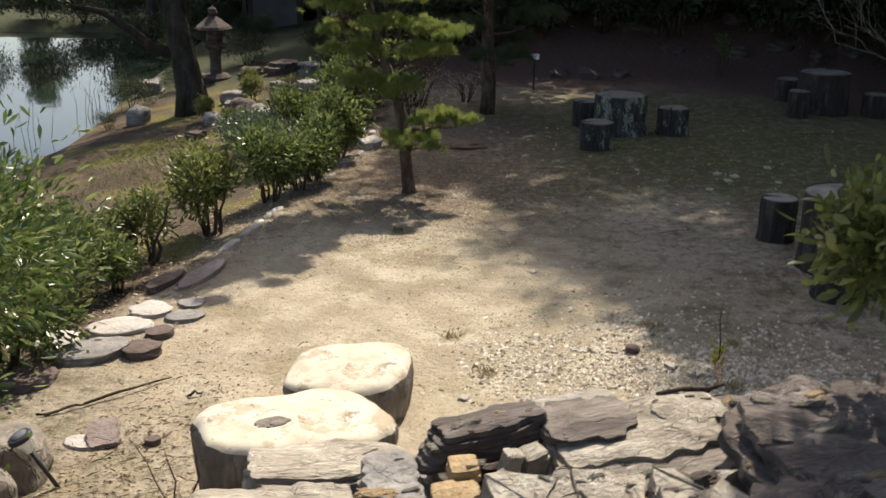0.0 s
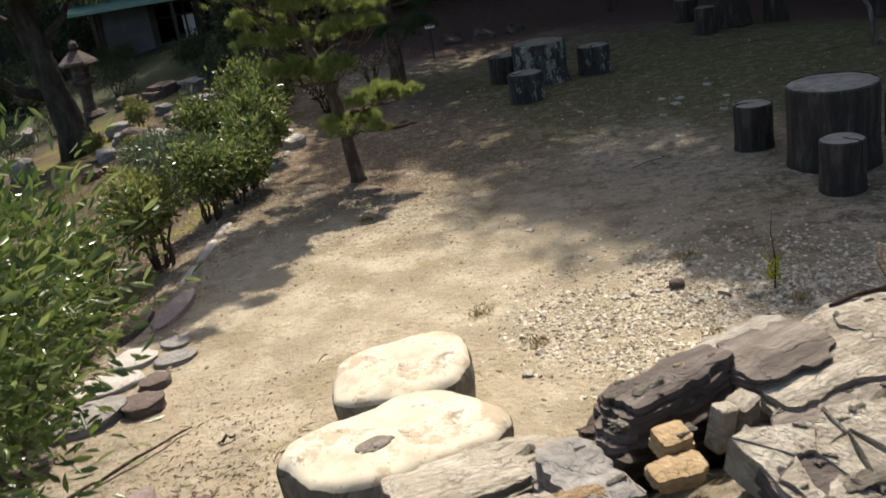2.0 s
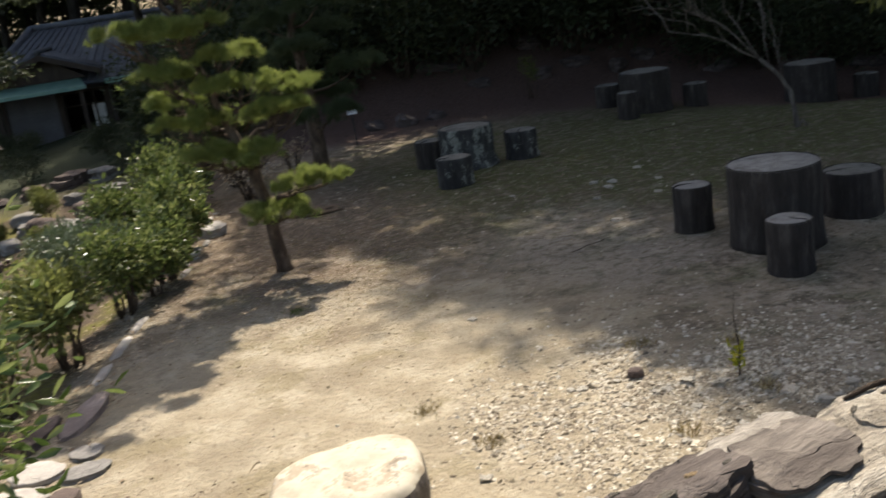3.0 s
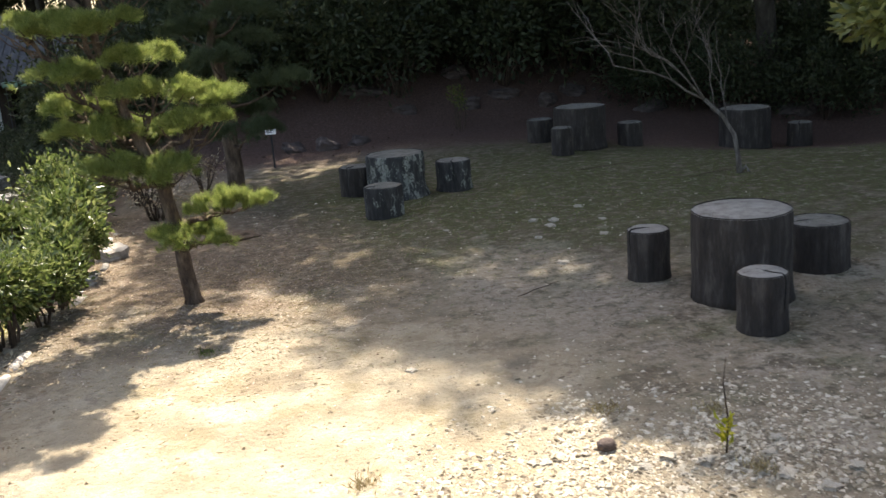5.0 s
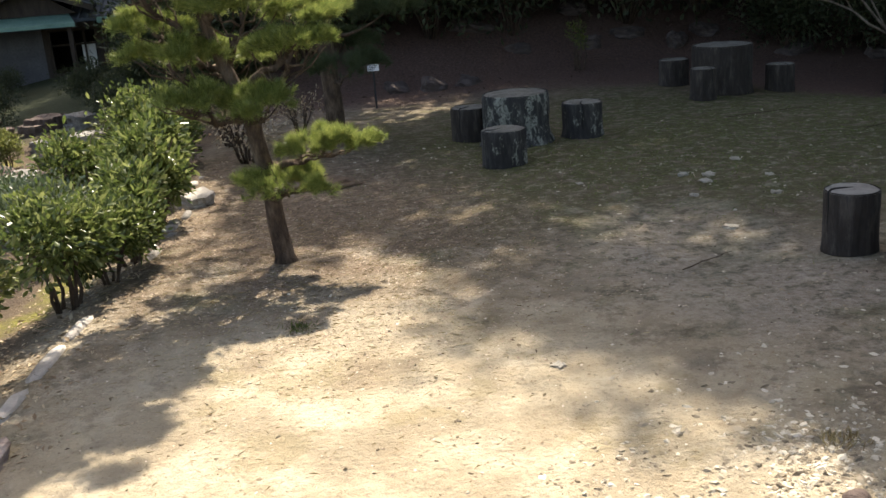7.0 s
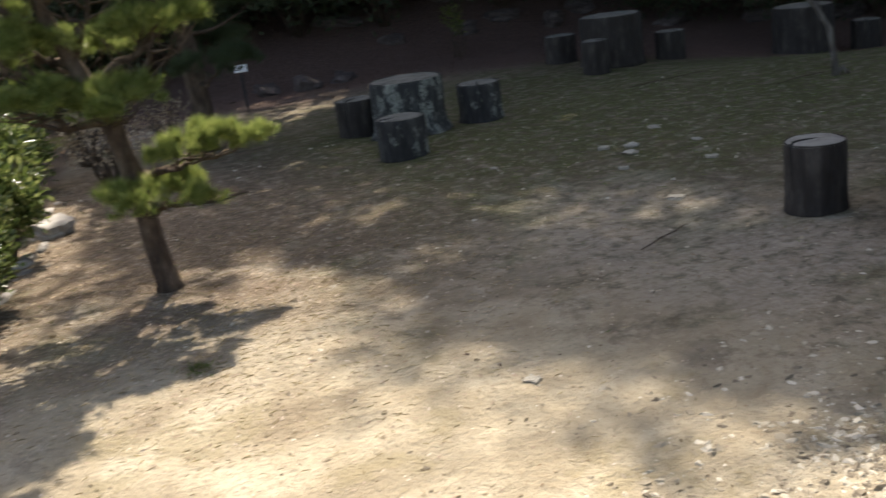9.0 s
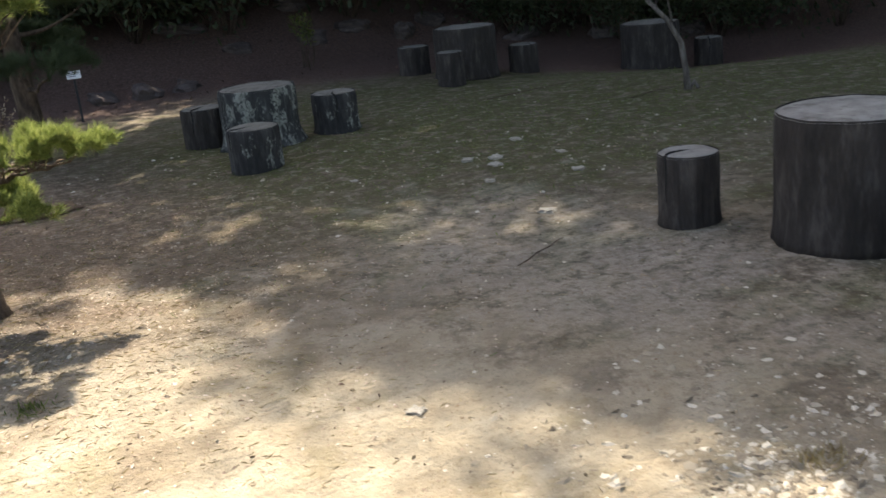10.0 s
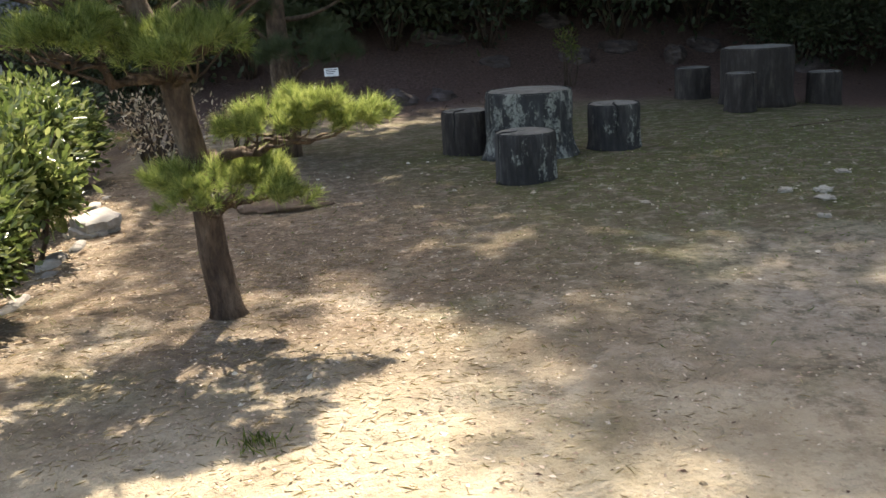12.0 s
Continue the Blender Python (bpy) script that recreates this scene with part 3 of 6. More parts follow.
def cracked_face(dims, cols, rows, seed, mats, m, words):
    """A rock whose sloping upper face has split into fitted angular pieces with open cracks between."""
    ln, up, deep = dims
    core = strata("rock", (ln * 0.97, up * 0.95, deep * 0.72), seed, SCHIST_DARK, 4, 0.08, 0.1)
    core.matrix_world = m
    tagged(core, words, "rock", "rocks of the mound")
    r = random.Random(seed)
    P = [[Vector((ln * (i / cols - 0.5) + (r.uniform(-0.42, 0.42) * ln / cols), up * (j / rows - 0.5) + (r.uniform(-0.4, 0.4) * up / rows), 0)) for i in range(cols + 1)] for j in range(rows + 1)]
    for j in range(rows):
        for i in range(cols):
            q = [P[j][i], P[j][i + 1], P[j + 1][i + 1], P[j + 1][i]]
            groups = [q] if r.random() < 0.8 else ([[q[0], q[1], q[2]], [q[0], q[2], q[3]]] if r.random() < 0.5 else [[q[0], q[1], q[3]], [q[1], q[2], q[3]]])
            for poly in groups:
                c = sum(poly, Vector()) / len(poly)
                z = deep / 2 + r.uniform(-0.006, 0.006) + 0.05 * noise.noise(c * 5 + Vector((seed, 0, 0)))
                tilt = Vector((r.uniform(-0.07, 0.07), r.uniform(-0.07, 0.07), 0))
                loop = []
                for a in range(len(poly)):
                    p0, p1 = poly[a], poly[(a + 1) % len(poly)]
                    for f in (0.0, 0.33, 0.66):
                        p = p0.lerp(p1, f)
                        p = c + (p - c) * (1 - r.uniform(0.0005, 0.004) / max(0.03, (p - c).length)) + Vector((r.uniform(-1, 1), r.uniform(-1, 1), 0)) * 0.006
                        loop.append(p)
                n = len(loop)
                v = [(p.x, p.y, -deep * 0.1) for p in loop]
                v += [(p.x, p.y, z - 0.005 + tilt.dot(p - c)) for p in loop]
                v += [((c + (p - c) * 0.95).x, (c + (p - c) * 0.95).y, z + tilt.dot(p - c) + r.uniform(-0.005, 0.005)) for p in loop]
                v.append((c.x, c.y, z + r.uniform(-0.004, 0.007)))
                f = [(k, (k + 1) % n, n + (k + 1) % n, n + k) for k in range(n)] + [(n + k, n + (k + 1) % n, 2 * n + (k + 1) % n, 2 * n + k) for k in range(n)] + [(2 * n + k, 2 * n + (k + 1) % n, 3 * n) for k in range(n)]
                link_mesh("rock_piece", v, f, r.choice(mats), core, "", False)
    return core


# ---------- ground ----------
def kerb_x(y):
    """The line of the planted edge on the plan."""
    return float(np.interp(y, [3, 5, 6.6, 8.3, 10, 12.9, 14.2, 18, 24, 40], [-2.4, -2.7, -2.65, -2.35, -2.0, -1.33, -1.2, -0.9, -1.5, -3.0]))


def gz(x, y):
    """Height of the ground."""
    z = 0.0
    # garden bank down to the pond
    left = kerb_x(y) - x
    if left > 0 and y > 5.2:
        k = min(1.0, (y - 5.2) / 1.5)
        z -= k * float(np.interp(left, [0, 0.25, 1.0, 3.0, 5.8, 6.9, 9.0], [0, 0.05, 0.18, 0.45, 0.92, 1.25, 1.9]))
    if y > 34:
        z = max(z, -2.2 + 1.45 * min(1.0, (y - 34) / 1.2)) if z < -0.75 else z
    # the rocky mound that the path comes down
    prof = float(np.interp(y, [-30, -3, 0.2, 1.2, 2.7, 3.5, 4.1, 4.7, 5.5, 6.0], [3.2, 1.75, 1.5, 1.15, 0.86, 0.66, 0.42, 0.2, 0.04, 0.0]))
    right = float(np.interp(y, [-30, 0, 2.0, 3.3, 3.9, 4.5, 5.2], [3.2, 1.6, 1.2, 0.98, 0.62, 0.15, 0.0]))
    lefts = float(np.interp(y, [-30, 0, 2.0, 3.5, 4.6, 5.2], [3.0, 1.2, 0.75, 0.35, 0.05, 0.0]))
    m = prof
    if x > -0.3:
        k = min(1.0, (x + 0.3) / 0.5)
        m = prof * (1 - k) + right * k
    if x < -1.1:
        k = min(1.0, (-1.1 - x) / 0.6)
        m = prof * (1 - k) + lefts * k
    z += m
    # dip by the far table and the wooded slope behind
    z -= 0.42 * math.exp(-(((x - 10.2) / 2.6) ** 2 + ((y - 16.8) / 2.6) ** 2))
    if y > 20.5 and x > -2:
        z += 0.34 * (y - 20.5) * min(1.0, (x + 2) / 4) * (1.0 if y < 60 else 60 / y)
    if x > 13 and y < 22:
        z += 0.25 * (x - 13) * min(1.0, max(0.0, (y - 2) / 6.0))
    z = max(min(z, 14.0), -2.2)
    return z + 0.03 * noise.noise(Vector((x * 0.6, y * 0.6, 2.0))) + 0.012 * noise.noise(Vector((x * 2.7, y * 2.7, 5.0)))


def axis_steps(lo, hi, near_lo, near_hi, fine, grow=1.22):
    mid = list(np.arange(near_lo, near_hi, fine))
    a, s = near_lo, fine
    low = []
    while a > lo:
        s *= grow
        a -= s
        low.append(a)
    b, s, high = mid[-1], fine, []
    while b < hi:
        s *= grow
        b += s
        high.append(b)
    return low[::-1] + mid + high


def build_ground():
    xs = axis_steps(-1500, 1500, -4.0, 8.0, 0.09)
    ys = axis_steps(-1500, 1500, 2.0, 18.0, 0.10)
    verts = [(x, y, gz(x, y) if abs(x) < 120 and -60 < y < 160 else 0.0) for y in ys for x in xs]
    n = len(xs)
    faces = [(j * n + i, j * n + i + 1, (j + 1) * n + i + 1, (j + 1) * n + i) for j in range(len(ys) - 1) for i in range(n - 1)]
    tagged(link_mesh("ground", verts, faces, EARTH), "bare sandy earth yard with moss and litter", "ground", "", "structure")


build_ground()
bm = bmesh.new()
bmesh.ops.create_grid(bm, x_segments=40, y_segments=40, size=1.0, matrix=Matrix.Translation((-32.0, 27.0, -1.06)) @ Matrix.Diagonal((27.0, 22.0, 1, 1)))
tagged(part("water", bm, WATER), "still pond water that mirrors the sky", "pond", "", "structure")


# ---------- log-shaped tables and stools ----------
def log_block(name, x, y, r, h, body, top, label, category, group, seed, flare=0.06, ridges=0.03, turn=0.0, lift=0.0):
    e = root(name, pose(x, y, gz(x, y) - 0.02, 0, 0, turn), label, category, group)
    n, rows = 96, 12
    s = Vector((seed * 2.3, seed, 0))

    def radius(a, z):
        c = Vector((math.cos(a), math.sin(a), 0))
        k = 1 + ridges * noise.noise(Vector((c.x * 5, c.y * 5, z * 0.8)) + s) + ridges * 0.8 * noise.noise(Vector((c.x * 11, c.y * 11, z * 1.2)) + s)
        k -= ridges * 1.5 * (z < (0.62 + 0.25 * noise.noise(c * 3 + s)) * h) * max(0.0, noise.noise(Vector((c.x * 13, c.y * 13, z * 1.0)) + s * 2)) ** 0.5
        f = flare * (max(0.0, 1 - z / (0.35 * h)) ** 2) * (1 + 0.8 * noise.noise(c * 2.2 + s))
        return r * (k + f)

    verts, faces = [], []
    for j in range(rows + 1):
        z = (h + 0.02) * j / rows
        for i in range(n):
            a = 2 * math.pi * i / n
            q = radius(a, z) * (0.975 if j == rows else 1.0)
            verts.append((q * math.cos(a), q * math.sin(a), z))
    for j in range(rows):
        for i in range(n):
            a, b = j * n + i, j * n + (i + 1) % n
            faces.append((a, b, b + n, a + n))
    faces.append(tuple(range(n - 1, -1, -1)))
    link_mesh("body", verts, faces, body, e)
    verts, faces = [], []
    rings = 7
    for j in range(rings + 1):
        f = j / rings
        for i in range(n):
            a = 2 * math.pi * i / n
            q = radius(a, h) * (0.985 * f + 0.002)
            z = h + 0.022 + 0.006 * (1 - f * f) + 0.004 * noise.noise(Vector((q * math.cos(a) * 9, q * math.sin(a) * 9, seed)))
            verts.append((q * math.cos(a), q * math.sin(a), z - (0.014 if j == rings else 0)))
    for j in range(rings):
        for i in range(n):
            a, b = j * n + i, j * n + (i + 1) % n
            faces.append((b, a, a + n, b + n))
    faces.append(tuple(range(n)))
    link_mesh("top", verts, faces, top, e, "worn grey sawn face")
    if r < 0.3:
        # a crack from the heart to the rim and down the side
        a = 3.9 + 1.1 * math.sin(seed * 2.7)
        w = 0.006 + 0.003 * math.sin(seed)
        pts = [(q * r * math.cos(a + 0.12 * math.sin(q * 5 + seed)), q * r * math.sin(a + 0.12 * math.sin(q * 5 + seed)), h + 0.027 - (0.012 if q > 0.95 else 0)) for q in (-0.1, 0.1, 0.3, 0.5, 0.7, 0.86, 0.985)]
        b = a + 0.12 * math.sin(5 + seed)
        pts += [(radius(b, h * f) * 1.0 * math.cos(b + 0.04 * math.sin(f * 9)), radius(b, h * f) * math.sin(b + 0.04 * math.sin(f * 9)), h * f) for f in (0.97, 0.85, 0.7, 0.55, 0.4)]
        v, f = tube(pts, [w * 0.3, w * 0.7, w, w, w, w, w, w, w, w * 0.9, w * 0.7, w * 0.3], 5)
        link_mesh("crack", v, f, DARK_INSIDE, e, "dark open crack")
    return e


DARKL = "dark grey concrete stool shaped like a sawn log, on bare earth"
GA, GB, GC = "log stools round the near table", "log stools round the flaked table", "log stools by the woods"
log_block("log_table", 3.53, 8.76, 0.385, 0.70, LOG_DARK, LOG_TOP, "dark concrete table shaped like a thick sawn log", "table", "", 1, 0.04, 0.022)
log_block("log_stool", 3.20, 9.62, 0.178, 0.43, LOG_DARK, LOG_TOP, DARKL, "stool", GA, 2)
log_block("log_stool", 3.22, 8.07, 0.178, 0.43, LOG_DARK, LOG_TOP, DARKL, "stool", GA, 3)
log_block("log_stool", 4.50, 9.07, 0.255, 0.41, LOG_DARK, LOG_TOP_DARK, "wide dark concrete stool shaped like a sawn log", "stool", GA, 4, 0.02)
log_block("log_table", 2.42, 14.70, 0.375, 0.56, LOG_PALE, LOG_TOP_DARK, "concrete log table with pale flaking paint on its side", "table", "", 5, 0.16, 0.05)
FL = "squat concrete log stool with pale flaked patches"
log_block("log_stool", 1.94, 13.60, 0.23, 0.37, LOG_FLAKED, LOG_TOP_DARK, FL, "stool", GB, 6, 0.02)
log_block("log_stool", 2.00, 15.20, 0.22, 0.39, LOG_DARK, LOG_TOP_DARK, "squat dark concrete log stool on mossy earth", "stool", GB, 7, 0.02)
log_block("log_stool", 3.18, 14.60, 0.23, 0.39, LOG_FLAKED, LOG_TOP_DARK, FL, "stool", GB, 8, 0.10)
log_block("log_table", 6.12, 16.78, 0.41, 0.66, LOG_DARK, LOG_TOP_DARK, "dark concrete log table in the shade of the woods", "table", "", 9, 0.08)
log_block("log_stool", 5.55, 16.25, 0.17, 0.42, LOG_DARK, LOG_TOP_DARK, DARKL, "stool", GC, 10, 0.10)
log_block("log_stool", 5.85, 17.75, 0.22, 0.38, LOG_DARK, LOG_TOP_DARK, DARKL, "stool", GC, 11)
log_block("log_stool", 6.95, 16.65, 0.20, 0.38, LOG_DARK, LOG_TOP_DARK, DARKL, "stool", GC, 12)
log_block("log_table", 8.82, 16.2, 0.41, 0.66, LOG_DARK, LOG_TOP_DARK, "dark mossy concrete log table at the edge of the woods", "table", "", 13)
log_block("log_stool", 9.75, 16.0, 0.2, 0.40, LOG_DARK, LOG_TOP_DARK, DARKL, "stool", GC, 14)


# ---------- rock steps ----------
def step_stone(x, y, z, rx, ry, thick, turn, tilt, seed, dent, label):
    """A flat pale stone with rounded, undercut sides, their shade put into the colour."""
    e = root("step_stone", pose(x, y, z, tilt[0], tilt[1], turn), label, "stone", "stone steps down the mound")
    n = 72
    s = Vector((seed, seed * 2.1, 0))

    def rim(a):
        c, d = math.cos(a), math.sin(a)
        k = 1 / (abs(c) ** 2.6 + abs(d) ** 2.6) ** (1 / 2.6)
        k *= 1 + 0.10 * noise.noise(Vector((c * 1.3, d * 1.3, seed)) + s) + 0.035 * noise.noise(Vector((c * 5, d * 5, seed))) + 0.012 * noise.noise(Vector((c * 15, d * 15, seed)))
        k *= 1 - dent * math.exp(-((a - 1.75) / 0.45) ** 2)
        return c * rx * k, d * ry * k

    verts, faces = [], []
    prof = [(0.0, 0.004), (0.12, 0.004), (0.25, 0.004), (0.38, 0.003), (0.5, 0.003), (0.62, 0.002), (0.74, 0.0), (0.84, -0.004), (0.91, -0.012), (0.955, -0.024), (0.985, -0.045)]
    for f, dz in prof:
        for i in range(n):
            px, py = rim(2 * math.pi * i / n)
            verts.append((px * max(f, 0.01), py * max(f, 0.01), dz + (0.014 * noise.noise(Vector((px * f * 5, py * f * 5, seed))) + 0.004 * noise.noise(Vector((px * f * 22, py * f * 22, seed)))) * (f < 0.95)))
    rows = len(prof)
    for j in range(rows - 1):
        for i in range(n):
            a, b = j * n + i, j * n + (i + 1) % n
            faces.append((b, a, a + n, b + n))
    faces.append(tuple(range(n)))
    link_mesh("top", verts, faces, STEP_TOP, e, "pale worn upper face")
    verts, faces = [], []
    for j, (f, dz) in enumerate([(0.985, -0.043), (1.01, -0.075), (1.005, -0.12), (0.97, -thick * 0.6), (0.9, -thick), (0.7, -thick - 0.05)]):
        for i in range(n):
            a = 2 * math.pi * i / n
            px, py = rim(a)
            k = f * (1 + (0.03 * noise.noise(Vector((px * 7, py * 7, dz * 9 + seed))) if j else 0))
            verts.append((px * k, py * k, dz))
    for j in range(5):
        for i in range(n):
            a, b = j * n + i, j * n + (i + 1) % n
            faces.append((b, a, a + n, b + n))
    link_mesh("side", verts, faces, STEP_SIDE, e, "rough side, darkened for shade")
    return e


step_stone(-0.76, 4.60, 0.66, 0.49, 0.33, 0.42, 22, (0, 5), 1.0, 0.16, "flat pale kidney-shaped stone used as a step")
# a thin dark lump set on the top in place of a hollow
o = lumpy("hollow", (0.17, 0.10, 0.014), 7, STEP_SIDE, None, 3, 2.4, 0.2, 0.0, "thin dark lump in place of a shallow hollow")
o.parent = bpy.data.objects["step_stone"]
o.matrix_local = pose(-0.14, -0.07, 0.008, 0, 0, 10)
step_stone(-0.65, 5.92, 0.33, 0.40, 0.37, 0.36, -8, (2, -4), 4.0, 0.10, "rounded pale flat stone used as the lowest step")

ROCKS = [
    # x, y, z, length, depth, height, turn, tilt x, tilt y, layers, jag, material, words
    (-0.50, 3.92, 0.68, 0.92, 0.40, 0.26, 14, -6, 4, 6, 0.07, SCHIST, "long grey layered slab below the pale step"),
    (-0.62, 3.15, 0.88, 0.85, 0.52, 0.26, 5, -4, 0, 5, 0.06, SCHIST, "weathered grey slab with a wood-like grain"),
    (0.14, 3.80, 1.00, 0.58, 0.21, 0.16, 20, -6, -5, 6, 0.13, SCHIST_DARK, "dark splintered schist beam like an old log"),
    (0.78, 3.86, 0.97, 0.98, 0.44, 0.15, 15, 5, -3, 4, 0.09, SCHIST, "broad pale slab of layered rock with a dark overhang"),
    (0.82, 3.50, 0.91, 1.10, 0.30, 0.17, 15, 8, -4, 9, 0.24, SCHIST_STREAKED, "thin splintered layers of streaked schist"),
    (0.56, 3.86, 1.035, 0.46, 0.30, 0.07, 18, 4, -3, 3, 0.14, SCHIST_STREAKED, "brown-stained plate lying on the pale slab"),
    (1.02, 3.98, 1.04, 0.34, 0.22, 0.06, 30, 4, -3, 2, 0.2, QUARTZ, "pale broken plate lying on the slab"),
    (1.36, 4.02, 0.93, 0.90, 0.30, 0.24, 20, 4, -6, 8, 0.16, SCHIST_DARK, "long dark splintered ledge like a weathered root"),
    (1.12, 4.20, 0.66, 1.15, 0.22, 0.34, 17, 10, -6, 8, 0.16, SCHIST_DARK, "dark splintered ledge at the foot of the mound"),
    (0.06, 3.53, 1.01, 0.15, 0.10, 0.07, 12, 14, 0, 2, 0.10, OCHRE, "ochre block of broken rock"),
    (0.03, 3.43, 0.97, 0.20, 0.10, 0.07, 6, 12, 0, 3, 0.16, OCHRE, "small ochre ledge of broken rock"),
    (0.24, 3.56, 1.00, 0.09, 0.07, 0.15, 24, 10, 8, 2, 0.10, QUARTZ, "pale upright fragment among the dark rocks"),
    (0.33, 3.62, 0.99, 0.14, 0.10, 0.14, 34, 12, -6, 2, 0.12, SCHIST, "grey chunk wedged under the slab"),
    # next two, right of the pale face: dark schist stands in for shade
    (1.20, 2.85, 1.00, 0.50, 0.60, 0.46, 15, 10, 0, 9, 0.10, SCHIST_DARK, "cracked block beside the pale rock, darkened for shade"),
    (1.68, 3.36, 1.02, 1.25, 1.00, 0.46, 12, 6, 0, 10, 0.09, SCHIST_DARK, "broad layered rock with its shade in the colour"),
    (1.70, 3.98, 0.72, 1.25, 0.55, 0.50, 8, 12, 0, 11, 0.12, SCHIST_DARK, "dark layered rock at the foot of the mound"),
    (0.25, 4.08, 0.66, 0.75, 0.35, 0.42, 12, 14, 0, 8, 0.10, SCHIST_DARK, "dark rock under the splintered beam"),
    (-0.20, 3.62, 0.74, 0.30, 0.40, 0.36, 10, 0, 0, 4, 0.10, GREY_ROCK, "grey rock between slab and ledge"),
    (-1.30, 2.95, 0.60, 0.60, 0.60, 0.42, 30, 0, 0, 6, 0.08, GREY_ROCK, "grey rock at the side of the path"),
    (-0.30, 1.95, 1.00, 1.20, 0.70, 0.32, 0, -6, 0, 5, 0.06, SCHIST, "flat grey slab trodden as a step"),
    (-0.65, 2.52, 0.90, 0.80, 0.45, 0.24, -8, -4, 0, 5, 0.06, SCHIST, "flat grey slab trodden as a step"),
    # dark schist again in place of shade
    (0.72, 2.30, 1.00, 0.90, 0.70, 0.45, 12, 6, 0, 8, 0.10, SCHIST_DARK, "broken rock beside the path, darkened for shade"),
    (1.70, 2.20, 1.25, 1.10, 1.20, 0.60, 0, 4, 0, 9, 0.10, SCHIST_DARK, "broad dark rock beside the path"),
    (0.05, 0.60, 1.32, 1.40, 0.90, 0.35, 0, -4, 0, 5, 0.05, SCHIST, "flat grey slab on top of the mound"),
]
for i, (x, y, z, a, b, c, turn, tx, ty, lay, jag, mt, words) in enumerate(ROCKS):
    o = strata("rock", (a, b, c), i + 3, mt, lay, jag)
    o.matrix_world = pose(x, y, z, tx, ty, turn)
    tagged(o, words, "rock", "rocks of the mound")
o = broken("rock", (0.36, 0.24, 0.19), 61, BROWN_ROCK, 3, 0.03, 0.03, 24)
o.matrix_world = pose(-0.14, 2.98, 0.97, -8, 0, 14)
tagged(o, "flat brown block wedged among the rocks", "rock", "rocks of the mound")
cracked_face((0.60, 0.42, 0.22), 5, 3, 41, (QUARTZ, QUARTZ, QUARTZ, SCHIST), pose(0.44, 3.10, 1.0, 14, 3, 10), "large pale rock face split by dark cracks")
cracked_face((0.30, 0.46, 0.24), 2, 3, 44, (QUARTZ, SCHIST, QUARTZ), pose(0.88, 3.14, 1.03, 14, 2, 12), "pale upright block cracked off the rock face")
# darker materials put the shade into this rubble
cracked_face((0.50, 0.40, 0.20), 6, 5, 47, (SCHIST_STREAKED, SCHIST_DARK, BROWN_ROCK), pose(0.72, 2.68, 1.0, 10, 4, 8), "rubbly brown rock below the pale face, darkened for shade")

bpy.context.view_layer.update()
tv, tf = [], []
for o in [q for q in bpy.data.objects if q.get("group") == "rocks of the mound" or q.name.startswith("rock_piece")]:
    k = len(tv)
    tv.extend(o.matrix_world @ v.co for v in o.data.vertices)
    tf.extend(tuple(k + i for i in p.vertices) for p in o.data.polygons)
TREE = BVHTree.FromPolygons(tv, tf)


def rest_height(x, y):
    """The height of the rocks, or else of the ground, at a place of the mound."""
    hit = TREE.ray_cast(Vector((x, y, 4)), Vector((0, 0, -1)))[0]
    return max(gz(x, y), hit.z if hit else -9)


rng = random.Random(5)
kinds = (QUARTZ, SCHIST, SCHIST_STREAKED, OCHRE, SCHIST, QUARTZ, BROWN_ROCK, QUARTZ)
frag = [broken("rock_fragment", (1, 1, 0.5), 60 + i, mt, 3, 0.10, 0.12, 6) for i, mt in enumerate(kinds)]
for i in range(8, 210):
    o = frag[i % 8].copy()
    scene.collection.objects.link(o)
    frag.append(o)
for i, o in enumerate(frag):
    x, y = rng.uniform(-0.35, 1.5), rng.uniform(2.4, 4.35)
    if 0.35 < x < 1.25 and 3.6 < y < 4.0:
        y -= 0.5
    s = 0.016 + 0.05 * rng.random() ** 2.5
    z = min(rest_height(x + a * s, y + b * s) for a in (-0.4, 0.4) for b in (-0.4, 0.4))
    o.matrix_world = pose(x, y, z + s * 0.1, rng.uniform(-14, 14), rng.uniform(-14, 14), rng.gauss(10, 18)) @ Matrix.Diagonal((s * 2.6, s, s * 0.8, 1))
    tagged(o, "broken fragment of rock lying on the mound", "rock", "rock fragments")


# ---------- edge of the yard: kerb stones, flat stones, slabs ----------
def flat_stone(x, y, a, b, h, turn, seed, mt, words, lift=0.0, name="flat_stone", group="stones at the yard's edge", tilt=0.0):
    o = lumpy(name, (a, b, h), seed, mt, None, 4, 3.2, 0.09, 0.0, "", h < 0.25)
    o.matrix_world = pose(x, y, gz(x, y) + h * (0.0 if h < 0.25 else 0.25) + lift, tilt + 2.5 * math.sin(seed), 3 * math.cos(seed), turn)
    return tagged(o, words, "stone", group)


